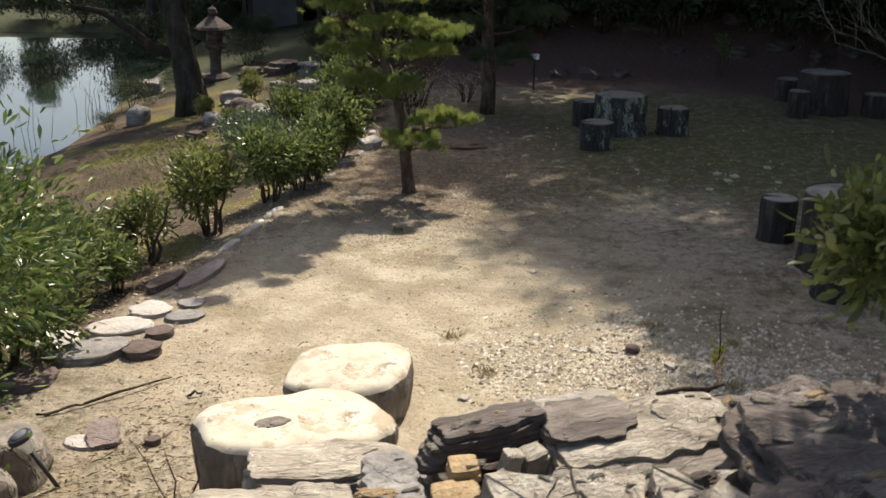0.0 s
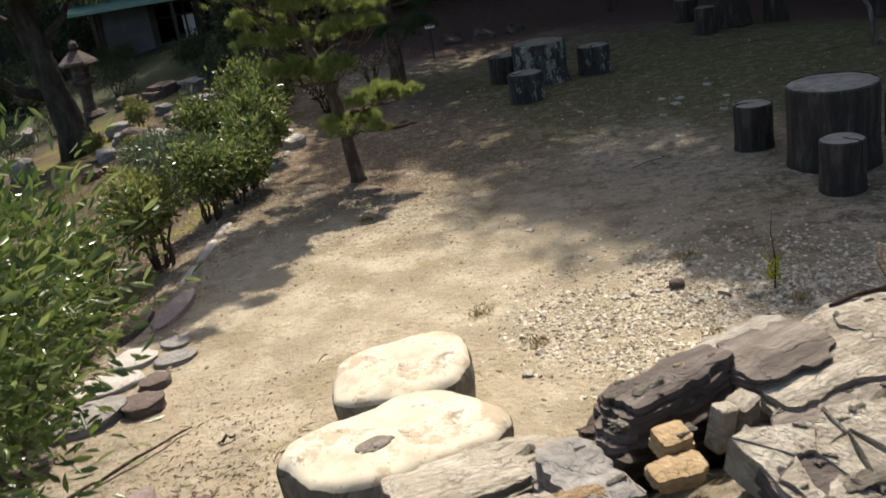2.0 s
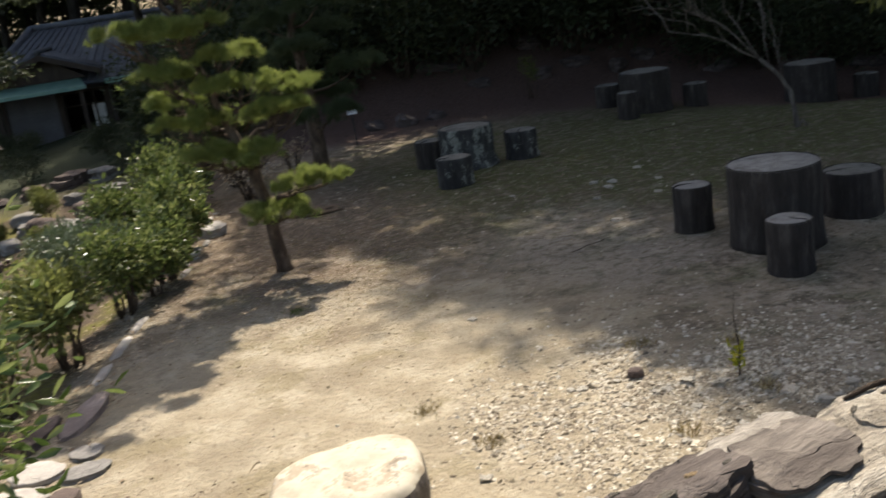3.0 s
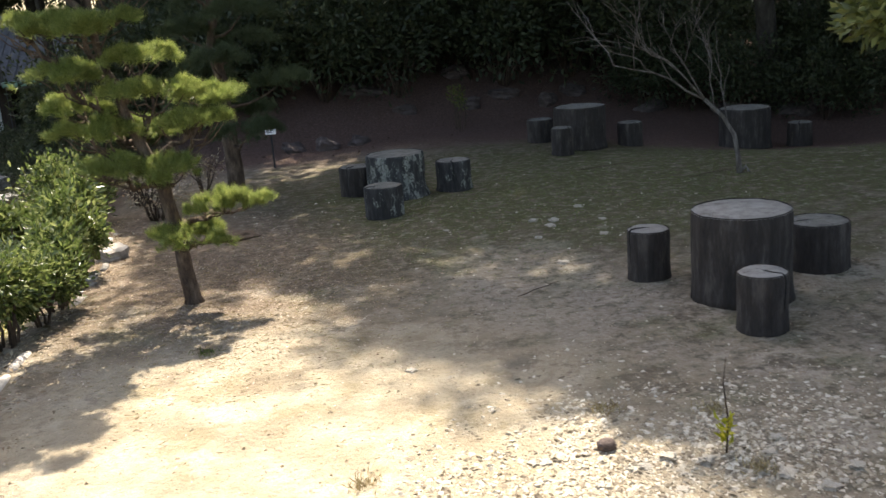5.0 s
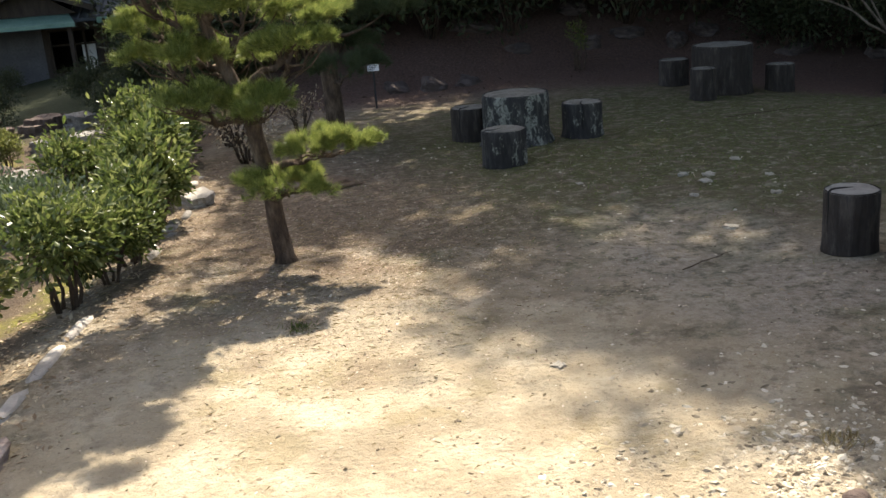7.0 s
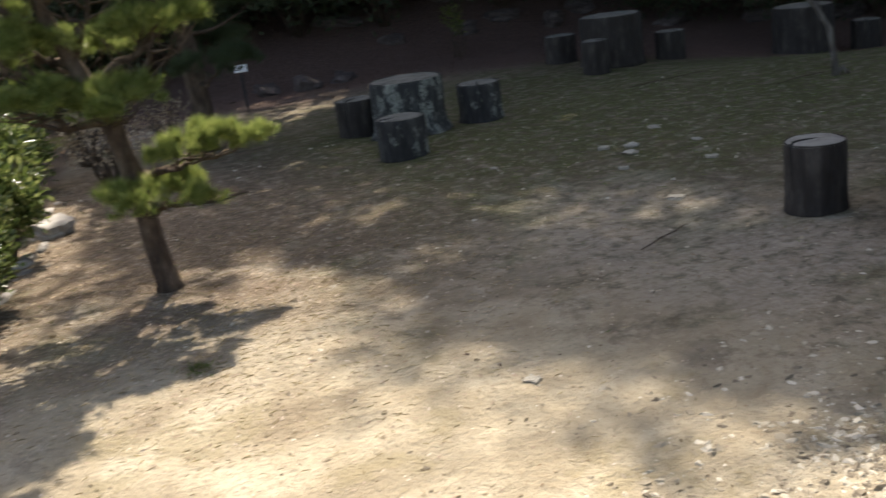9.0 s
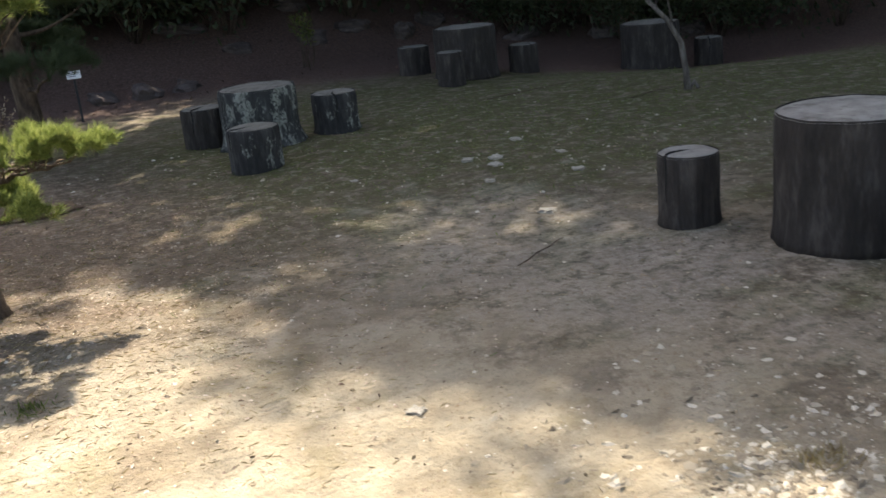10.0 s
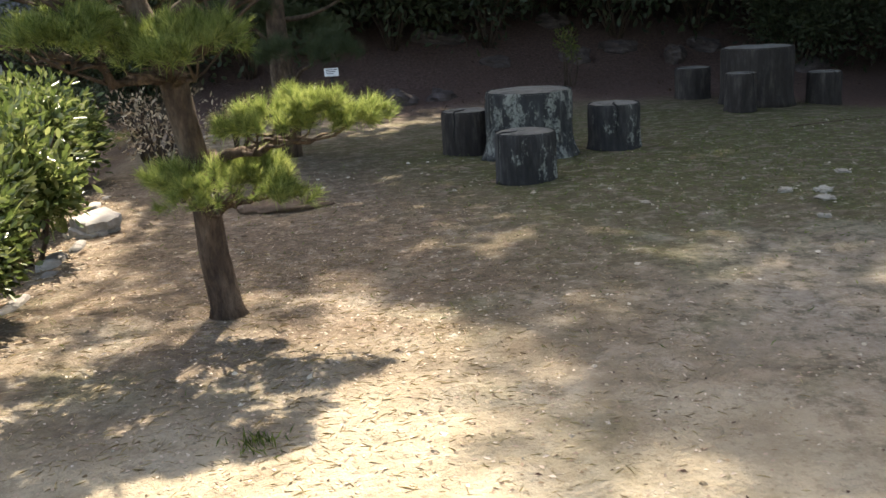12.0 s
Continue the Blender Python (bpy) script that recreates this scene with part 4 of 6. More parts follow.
for i, (x, y, a, b, h, turn, mt) in enumerate([
        (-2.42, 7.52, 0.36, 0.28, 0.12, 10, KERB), (-2.56, 7.18, 0.54, 0.30, 0.12, 15, KERB), (-2.60, 6.70, 0.56, 0.34, 0.20, 30, GREY_ROCK),
        (-2.25, 6.74, 0.30, 0.26, 0.20, 0, BROWN_ROCK), (-2.22, 7.07, 0.24, 0.2, 0.14, 40, BROWN_ROCK), (-2.12, 7.42, 0.34, 0.24, 0.08, 30, GREY_ROCK), (-2.14, 7.72, 0.26, 0.22, 0.06, 80, GREY_ROCK), (-2.95, 7.0, 0.40, 0.36, 0.12, 0, KERB),
        (-2.22, 8.35, 0.22, 0.75, 0.12, -16, RED_ROCK), (-2.50, 8.25, 0.20, 0.55, 0.20, -16, BROWN_ROCK), (-2.9, 6.3, 0.4, 0.35, 0.2, 10, BROWN_ROCK)]):
    flat_stone(x, y, a * 0.92, b, h * 0.62, turn, 120 + i, mt, "flat weathered stone set at the edge of the yard")
o = strata("flat_stone", (0.22, 0.26, 0.05), 140, RED_ROCK, 2, 0.08, 0.3)
o.matrix_world = pose(-2.08, 5.46, gz(-2.08, 5.46) + 0.035, 14, -8, 20)
tagged(o, "reddish angular slab tilted on the earth", "stone", "stones at the yard's edge")
flat_stone(-2.20, 5.42, 0.26, 0.15, 0.04, -20, 141, KERB, "pale thin slab lying on the earth")
flat_stone(-1.78, 5.42, 0.10, 0.08, 0.07, 0, 142, BROWN_ROCK, "small brown stone on the earth")
flat_stone(-2.50, 4.98, 0.50, 0.44, 0.40, 20, 143, STEP_SIDE, "rounded dark grey boulder beside the garden lamp")
flat_stone(-2.45, 4.40, 0.5, 0.5, 0.45, 60, 144, STEP_SIDE, "grey boulder at the foot of the mound")

y, i = 9.0, 0
while y < 15.2:
    near = y < 10.3
    ln = rng.uniform(0.35, 0.6) if near else rng.uniform(0.12, 0.38)
    x = kerb_x(y + ln / 2) + (0 if near else rng.uniform(-0.06, 0.06))
    if near or rng.random() < 0.6:
        o = lumpy("kerb_stone", (0.09 if near else rng.uniform(0.07, 0.14), ln * 0.98, 0.10 if near else rng.uniform(0.05, 0.12)), 160 + i, KERB if near or i % 3 == 0 else GREY_ROCK, None, 2, 4.5, 0.09)
        o.matrix_world = pose(x, y + ln / 2, gz(x + 0.1, y) - 0.018, rng.uniform(-3, 3), rng.uniform(-8, 8), -math.degrees(math.atan2(kerb_x(y + ln) - kerb_x(y), ln)))
        tagged(o, "low pale kerb stone along the planting", "kerb stone", "kerb stones")
    y += ln + rng.uniform(0.0, 0.15)
    i += 1
o = strata("flat_stone", (0.34, 0.26, 0.14), 190, KERB, 3, 0.16)
o.matrix_world = pose(-1.2, 13.58, gz(-1.2, 13.58) + 0.04, 8, -6, 35)
tagged(o, "pale angular stone beside the planting", "stone", "stones at the yard's edge")


# ---------- loose stones, chips, litter ----------
def scatter_mesh(name, n, place, size, flat, material, seed, label):
    """Many small angular stones in one mesh."""
    g = np.random.default_rng(seed)
    V, F = [], []
    base = np.array([(1, 0.1, 0), (0.3, 0.9, 0), (-0.8, 0.6, 0), (-0.9, -0.5, 0), (0.2, -1, 0), (0.6, 0.1, 1), (-0.1, 0.5, 1.1), (-0.5, -0.2, 0.9), (0.1, -0.5, 1)], float)
    fs = [(0, 1, 6, 5), (1, 2, 6), (2, 3, 7, 6), (3, 4, 8, 7), (4, 0, 5, 8), (5, 6, 7, 8)]
    for i in range(n):
        x, y = place(g)
        s = size[0] + (size[1] - size[0]) * g.random() ** 2.5
        a = g.random() * 6.283
        q = base * (1 + 0.35 * g.normal(size=base.shape)) * np.array([s, s * g.uniform(0.5, 1), s * flat * g.uniform(0.5, 1.5)])
        q = q @ np.array([[math.cos(a), math.sin(a), 0], [-math.sin(a), math.cos(a), 0], [0.25 * g.normal(), 0.25 * g.normal(), 1]])
        o = len(V)
        z = gz(x, y)
        V.extend((q + np.array([x, y, z - s * 0.08])).tolist())
        F.extend(tuple(o + k for k in f) for f in fs)
    return tagged(link_mesh(name, V, F, material, None, "", False), label, "gravel", "", "stuff")


def gravel_place(g):
    while True:
        x, y = g.normal(1.3, 0.85), g.normal(6.6, 0.85)
        thin = 0.5 + 0.9 * noise.noise(Vector((x * 1.6, y * 1.6, 3.0))) + 0.5 * noise.noise(Vector((x * 5.0, y * 5.0, 8.0)))
        left = (x - 0.05 - 0.25 * abs(y - 6.2)) / 0.7
        if -0.8 < x < 3.6 and 4.5 < y < 8.4 and g.random() < min(1.0, max(0.12, (8.0 - y - 0.25 * max(0.0, x - 1.2)) / 0.9)) * min(1.0, max(0.04, left + 0.3)) * max(0.05, min(1.0, thin + 0.15)):
            return x, y


def yard_place(g):
    return g.uniform(-1.2, 6.0), g.uniform(5.0, 15.0)


k = Mat("chip_colours", 0.85, spec=0.3)
k.color(k.ramp(k.geo.outputs["Random Per Island"], (0.0, (0.17, 0.135, 0.095)), (0.5, (0.35, 0.295, 0.21)), (1.0, (0.62, 0.56, 0.45))))
CHIP_MIX = k.m
scatter_mesh("gravel", 16000, gravel_place, (0.006, 0.029), 0.32, CHIP_MIX, 3, "pale broken stone chips strewn over the earth")
scatter_mesh("gravel", 1500, yard_place, (0.005, 0.022), 0.4, CHIP_MIX, 4, "thin scatter of small stones over the yard")

k = Mat("soil_crumbs", 0.95, spec=0.1)
k.color(k.ramp(k.geo.outputs["Random Per Island"], (0.0, (0.17, 0.13, 0.085)), (1.0, (0.36, 0.29, 0.20))))
scatter_mesh("soil_crumbs", 2600, lambda g: (g.uniform(-2.0, 5.0), g.uniform(5.0, 14.0)), (0.004, 0.016), 0.5, k.m, 6, "small crumbs of dry soil over the yard")
loose = [broken("loose_stone", (1, 0.7 + 0.1 * i, 0.4), 200 + i, CHIP, 3, 0.08, 0.16, 5) for i in range(4)]
spots = [(0.72, 8.57, 0.09, 0.4), (3.28, 12.26, 0.10, 0.7), (3.45, 12.09, 0.10, 0.7), (3.32, 11.9, 0.10, 0.5), (2.81, 10.53, 0.13, 0.4), (3.6, 11.2, 0.11, 0.4), (3.0, 11.5, 0.08, 0.5),
         (1.56, 6.62, 0.10, 0.6), (1.72, 6.50, 0.11, 0.6), (0.09, 6.06, 0.08, 0.6), (2.0, 6.2, 0.1, 0.5), (2.1, 6.0, 0.09, 0.5), (0.9, 6.9, 0.07, 0.5), (1.1, 6.5, 0.06, 0.5),
         (2.2, 6.55, 0.08, 0.5), (0.5, 5.6, 0.08, 0.5), (1.9, 5.7, 0.12, 0.5), (2.35, 6.1, 0.09, 0.6), (1.45, 6.3, 0.07, 0.4), (4.0, 12.6, 0.1, 0.4), (2.3, 12.4, 0.07, 0.4), (3.9, 11.8, 0.09, 0.4)]
for i in range(70):
    g = np.random.default_rng(300 + i)
    x, y = gravel_place(g)
    spots.append((x, y, 0.025 + 0.045 * g.random() ** 2, 0.45))
for i, (x, y, s, f) in enumerate(spots):
    o = loose[i] if i < 4 else loose[i % 4].copy()
    if i >= 4:
        scene.collection.objects.link(o)
    o.matrix_world = pose(x, y, gz(x, y) + s * f * 0.15, rng.uniform(-8, 8), rng.uniform(-8, 8), rng.uniform(0, 360)) @ Matrix.Diagonal((s, s, s * f * 1.4, 1))
    tagged(o, "loose pale angular stone on the earth", "stone", "loose stones")
o = lumpy("loose_stone", (0.11, 0.09, 0.08), 240, BROWN_ROCK, None, 2, 3.0, 0.1)
o.matrix_world = pose(1.33, 6.87, gz(1.33, 6.87) + 0.02)
tagged(o, "dark brown stone lying among pale chips", "stone", "loose stones")


def hedge_place(g):
    y = g.uniform(6.5, 15.5)
    return kerb_x(y) + g.normal(-0.25, 0.3), y


def litter(name, n, place, ln, wd, material, seed, label, upright=0.15):
    g = np.random.default_rng(seed)
    xy = [place(g) for i in range(n)]
    P = np.array([(x, y, gz(x, y) + 0.002) for x, y in xy])
    D = g.normal(size=(n, 3))
    D[:, 2] = np.abs(D[:, 2]) * upright
    V, F = leaf_arrays(P, D, g.uniform(ln[0], ln[1], n), g.uniform(wd[0], wd[1], n), g, 0.12, upright < 0.5)
    return tagged(link_mesh(name, V, F, material), label, "litter", "", "stuff")


litter("leaf_litter", 2400, lambda g: (g.uniform(-1.6, 5.5), g.uniform(6.0, 15.5)), (0.01, 0.032), (0.004, 0.013), DRY, 11, "dry brown leaves scattered over the yard", 0.03)
litter("leaf_litter", 3000, lambda g: (g.normal(-0.2, 0.9), g.normal(10.6, 1.3)), (0.010, 0.034), (0.006, 0.016), PINKISH, 17, "pinkish dry leaf bits under the pine", 0.03)
litter("leaf_litter", 2400, hedge_place, (0.02, 0.07), (0.01, 0.03), DRY, 12, "dry brown leaves under the hedge")
litter("needle_litter", 4000, lambda g: (g.normal(-0.4, 0.8), g.normal(10.5, 1.1)), (0.03, 0.08), (0.0008, 0.002), STRAW, 13, "fallen straw-coloured pine needles", 0.03)
litter("grass_tufts", 5200, lambda g: (g.normal(5.0, 2.4), g.normal(13.2, 1.5)), (0.02, 0.05), (0.003, 0.007), GRASS, 14, "short thin grass in the shade", 0.9)
litter("leaf_litter", 700, lambda g: (g.uniform(-0.8, 4.5), 8.6 + 6.0 * g.random()), (0.010, 0.030), (0.006, 0.016), DARK_DRY, 23, "dark curled leaves scattered over the shaded yard", 0.12)
litter("leaf_litter", 2600, lambda g: (g.uniform(-1, 13), g.uniform(18.5, 25)), (0.03, 0.09), (0.012, 0.04), DARK_DRY, 15, "brown fallen leaves on the forest floor", 0.3)
litter("twig_litter", 900, lambda g: (g.normal(-1.75, 0.35), g.normal(5.0, 0.7)), (0.03, 0.11), (0.002, 0.006), DRY, 18, "dry twigs and grass bits at the foot of the mound", 0.15)
litter("leaf_litter", 1400, lambda g: (g.normal(-1.7, 0.45), g.normal(5.0, 0.9)), (0.012, 0.04), (0.006, 0.016), DARK_DRY, 19, "brown leaf bits at the foot of the mound", 0.15)
litter("straw_litter", 500, lambda g: (g.normal(0.6, 0.6), g.normal(3.55, 0.45)), (0.03, 0.10), (0.001, 0.003), STRAW, 20, "dry straw caught among the rocks", 0.3)
litter("grass_tufts", 2600, lambda g: (g.normal(-4.5, 0.6), g.normal(14.6, 1.6)), (0.03, 0.09), (0.004, 0.01), GRASS, 16, "yellow-green moss and grass on the bank", 0.9)


def tuft(x, y, n, h, material, seed, label, spread=0.05):
    g = np.random.default_rng(seed)
    P = np.stack([g.normal(0, spread, n), g.normal(0, spread, n), np.zeros(n)], 1)
    D = np.stack([g.normal(0, 0.6, n), g.normal(0, 0.6, n), np.ones(n)], 1)
    V, F = leaf_arrays(P, D, g.uniform(0.4, 1, n) * h, np.full(n, 0.005), g)
    o = link_mesh("grass_tuft", V, F, material)
    o.matrix_world = pose(x, y, gz(x, y))
    tagged(o, label, "grass tuft", "grass tufts", "stuff")


tuft(-0.56, 9.71, 60, 0.07, GRASS, 1, "small green grass tuft on bare earth")
for i, (x, y) in enumerate([(0.25, 6.45), (1.25, 6.05), (1.55, 7.3), (0.0, 7.1), (2.1, 7.0), (1.9, 6.3), (0.35, 5.2), (-1.5, 4.6), (-1.25, 4.5), (-1.22, 4.28), (-1.12, 4.12), (-1.2, 3.95), (-1.08, 3.85)]):
    tuft(x, y, 70, 0.075, STRAW, 20 + i, "dry straw-coloured grass tuft", 0.04)


# ---------- plants ----------
def shrub(name, rx, ry, rz, base, n, leaf, material, seed, label, category="shrub", group="", stems=7, lobes=10):
    """A shrub at the origin: stems from the ground and a leafy uneven crown."""
    e = root(name, Matrix(), label, category, group)
    g = np.random.default_rng(seed)
    r = random.Random(seed)
    P, O = fill_blob(n, rx, ry, rz, g, 0.05, lobes)
    stray = g.random(n) < 0.3
    P[stray] *= g.uniform(0.95, 1.3, (int(stray.sum()), 1))
    P[:, 2] += base + rz * 0.55
    P[:, 2] = np.maximum(P[:, 2], 0.05)
    O[:, 2] += 0.35
    D = unit(O) + 0.55 * g.normal(size=(n, 3))
    V, F = leaf_arrays(P, D, leaf * g.uniform(0.6, 1.25, n), leaf * (0.30 if material == DEEP_GLOSSY else 0.40) * g.uniform(0.7, 1.2, n), g, 0.15, False, True)
    link_mesh("foliage", V, F, material, e)
    for i in range(stems):
        a = 2 * math.pi * i / stems + r.uniform(-0.4, 0.4)
        q = r.uniform(0.3, 0.75)
        tip = (rx * q * math.cos(a), ry * q * math.sin(a), base + rz * r.uniform(0.5, 1.2))
        v, f = tube(curve_pts((0.06 * math.cos(a), 0.06 * math.sin(a), -0.05), tip, (0, 0, 0.06), 6, 0.03, r), [0.016, 0.014, 0.012, 0.009, 0.006, 0.003], 6)
        link_mesh("stem", v, f, STEM_BARK, e)
    return e


def place(e, x, y, turn=0.0, s=1.0, dz=0.0):
    e.matrix_world = pose(x, y, gz(x, y) + dz, 0, 0, turn) @ Matrix.Diagonal((s, s, s, 1))
    return e


HG = "hedge shrubs along the kerb"
h1 = place(shrub("hedge_shrub", 0.42, 0.38, 0.52, 0.10, 3000, 0.062, OLIVE, 31, "leafy olive-green hedge shrub along the kerb", "shrub", HG), -2.45, 9.78, 0, 1.18)
h2 = place(shrub("hedge_shrub", 0.42, 0.40, 0.54, 0.13, 3200, 0.065, GLOSSY, 32, "glossy dark green hedge shrub along the kerb", "shrub", HG), -2.07, 10.9, 40, 1.08)
h3 = place(shrub("hedge_shrub", 0.40, 0.40, 0.46, 0.12, 2800, 0.07, GLOSSY, 33, "bright green glossy shrub with bare stems below", "shrub", HG), -1.70, 11.85, 0, 1.08)
h4 = place(shrub("hedge_shrub", 0.50, 0.46, 0.60, 0.14, 3600, 0.08, GLOSSY, 34, "tall glossy green shrub behind the pine", "shrub", HG), -1.58, 13.0, 0)
h5 = place(shrub("hedge_shrub", 0.60, 0.55, 0.52, 0.15, 2800, 0.06, SILVER, 35, "silvery green shrub on the garden bank", "shrub", HG), -2.5, 12.9, 0)
h6 = place(shrub("hedge_shrub", 0.32, 0.30, 0.34, 0.12, 1500, 0.055, OLIVE, 36, "small brownish-green shrub by the flat stones", "shrub", HG), -2.92, 9.02, 0, 1.25)
h7 = place(shrub("hedge_shrub", 0.60, 0.55, 0.55, 0.12, 3200, 0.06, GLOSSY, 37, "dense green shrub beside the flat stones", "shrub", HG), -3.35, 8.2, 0)
h8 = place(shrub("hedge_shrub", 0.70, 0.75, 0.72, 0.15, 4200, 0.07, GLOSSY, 38, "bright leafy shrub at the foot of the mound", "shrub", HG), -3.25, 6.7, 0)
for src, x, y, t, s in [(h2, -2.92, 8.2, 70, 0.6), (h2, -1.80, 11.3, 150, 0.78), (h4, -1.62, 14.1, 80, 1.05), (h3, -2.3, 14.2, 120, 1.2), (h5, -3.1, 14.3, 90, 0.9), (h2, -1.65, 15.6, 10, 1.3), (h7, -4.1, 7.3, 60, 1.1), (h7, -3.9, 9.2, 200, 0.8), (h8, -4.0, 6.0, 160, 1.1)]:
    c = copy_thing(src, pose(x, y, gz(x, y), 0, 0, t))
    c.scale = (s, s, s)

dry1 = place(shrub("dry_brush", 0.5, 0.6, 0.5, 0.1, 420, 0.05, DRY, 44, "brown dry brush with bare stems behind the pine", "shrub", "dry brush", 10, 8), -0.62, 15.3, 0)
for x, y, t, q in [(-0.75, 16.6, 70, 1.1), (0.15, 17.2, 140, 0.8)]:
    c = copy_thing(dry1, pose(x, y, gz(x, y), 0, 0, t))
    c.scale = (q, q, q)

# broad-leaved shrub beside the path
big = place(shrub("broadleaf_shrub", 0.82, 0.9, 1.1, 0.65, 13000, 0.06, DEEP_GLOSSY, 41, "tall shrub with narrow glossy leaves shining in the sun", "shrub", "", 9, 14), -2.24, 3.5, 0)
c = copy_thing(big, pose(-3.5, 4.4, gz(-3.5, 4.4), 0, 0, 130))
c.scale = (0.9, 0.9, 0.9)
place(shrub("broadleaf_shrub", 0.42, 0.34, 0.46, 0.64, 1600, 0.075, OLIVE, 43, "sunlit leafy shrub growing out of the rocks", "shrub", "", 1, 6), 1.58, 3.62, 0, 1.0, 0.12)


def weed():
    e = root("weed", pose(1.86, 6.52, gz(1.86, 6.52)), "yellow-leaved weed with a bare upright stalk", "weed")
    g = np.random.default_rng(8)
    v, f = tube([(0, 0, 0), (0.01, 0, 0.2), (-0.01, 0.01, 0.4), (0.0, 0.0, 0.55)], [0.006, 0.005, 0.004, 0.002], 5)
    link_mesh("stalk", v, f, STEM_BARK, e)
    n = 34
    P = np.stack([g.normal(0, 0.015, n), g.normal(0, 0.015, n), g.uniform(0.03, 0.2, n)], 1)
    D = np.stack([g.normal(0, 1, n), g.normal(0, 1, n), g.uniform(0.2, 1.2, n)], 1)
    V, F = leaf_arrays(P, D, g.uniform(0.04, 0.09, n), g.uniform(0.015, 0.03, n), g)
    link_mesh("leaves", V, F, YELLOWISH, e, "yellow-green leaves")


weed()


def needles(name, rx, ry, rz, tufts, per, ln, material, parent, at, seed, tilt=0.0):
    """A flat pad of pine needles: separate brush-like tufts on upturned shoots, in clumps with gaps between."""
    g = np.random.default_rng(seed)
    clumps = 9
    ca, cq = g.random(clumps) * 2 * np.pi + np.arange(clumps) * 2.4, np.sqrt((np.arange(clumps) + 0.6) / clumps) * g.uniform(0.75, 1.08, clumps)
    C = np.stack([rx * cq * np.cos(ca), ry * cq * np.sin(ca)], 1)
    k = g.integers(0, clumps, tufts)
    off = g.normal(size=(tufts, 2)) * np.array([rx, ry]) * 0.155
    T = np.zeros((tufts, 3))
    T[:, :2] = C[k] + off
    q = np.clip(np.hypot(T[:, 0] / rx, T[:, 1] / ry), 0, 1.3)
    T[:, 2] = rz * 0.8 * (1 - 0.75 * q * q) * g.uniform(0.35, 1.0, tufts) + 0.035 * np.sin(k * 2.1 + seed) - 0.25 * (off ** 2).sum(1) ** 0.5
    axis = np.stack([0.7 * T[:, 0] / rx, 0.7 * T[:, 1] / ry, 0.55 + 0.5 * g.random(tufts)], 1) + 0.22 * g.normal(size=(tufts, 3))
    size = np.repeat(g.uniform(0.7, 1.2, (tufts, 1)), per, 0)
    T = np.repeat(T, per, 0)
    A = np.repeat(unit(axis), per, 0)
    n = len(T)
    along = g.random((n, 1))
    D = unit(A * (0.35 + 0.9 * along) + 0.75 * unit(g.normal(size=(n, 3))))
    S = unit(np.cross(D, g.normal(size=(n, 3))))
    L = ln * size * g.uniform(0.75, 1.15, (n, 1))
    B = T + A * along * 0.055 * size
    V = np.stack([B - S * 0.0016, B + S * 0.0016, B + D * L], 1).reshape(-1, 3)
    o = link_mesh(name, V, np.arange(3 * n).reshape(-1, 3), material, parent, "", False)
    o.matrix_local = pose(*at, tilt, 0, 0)
    return o


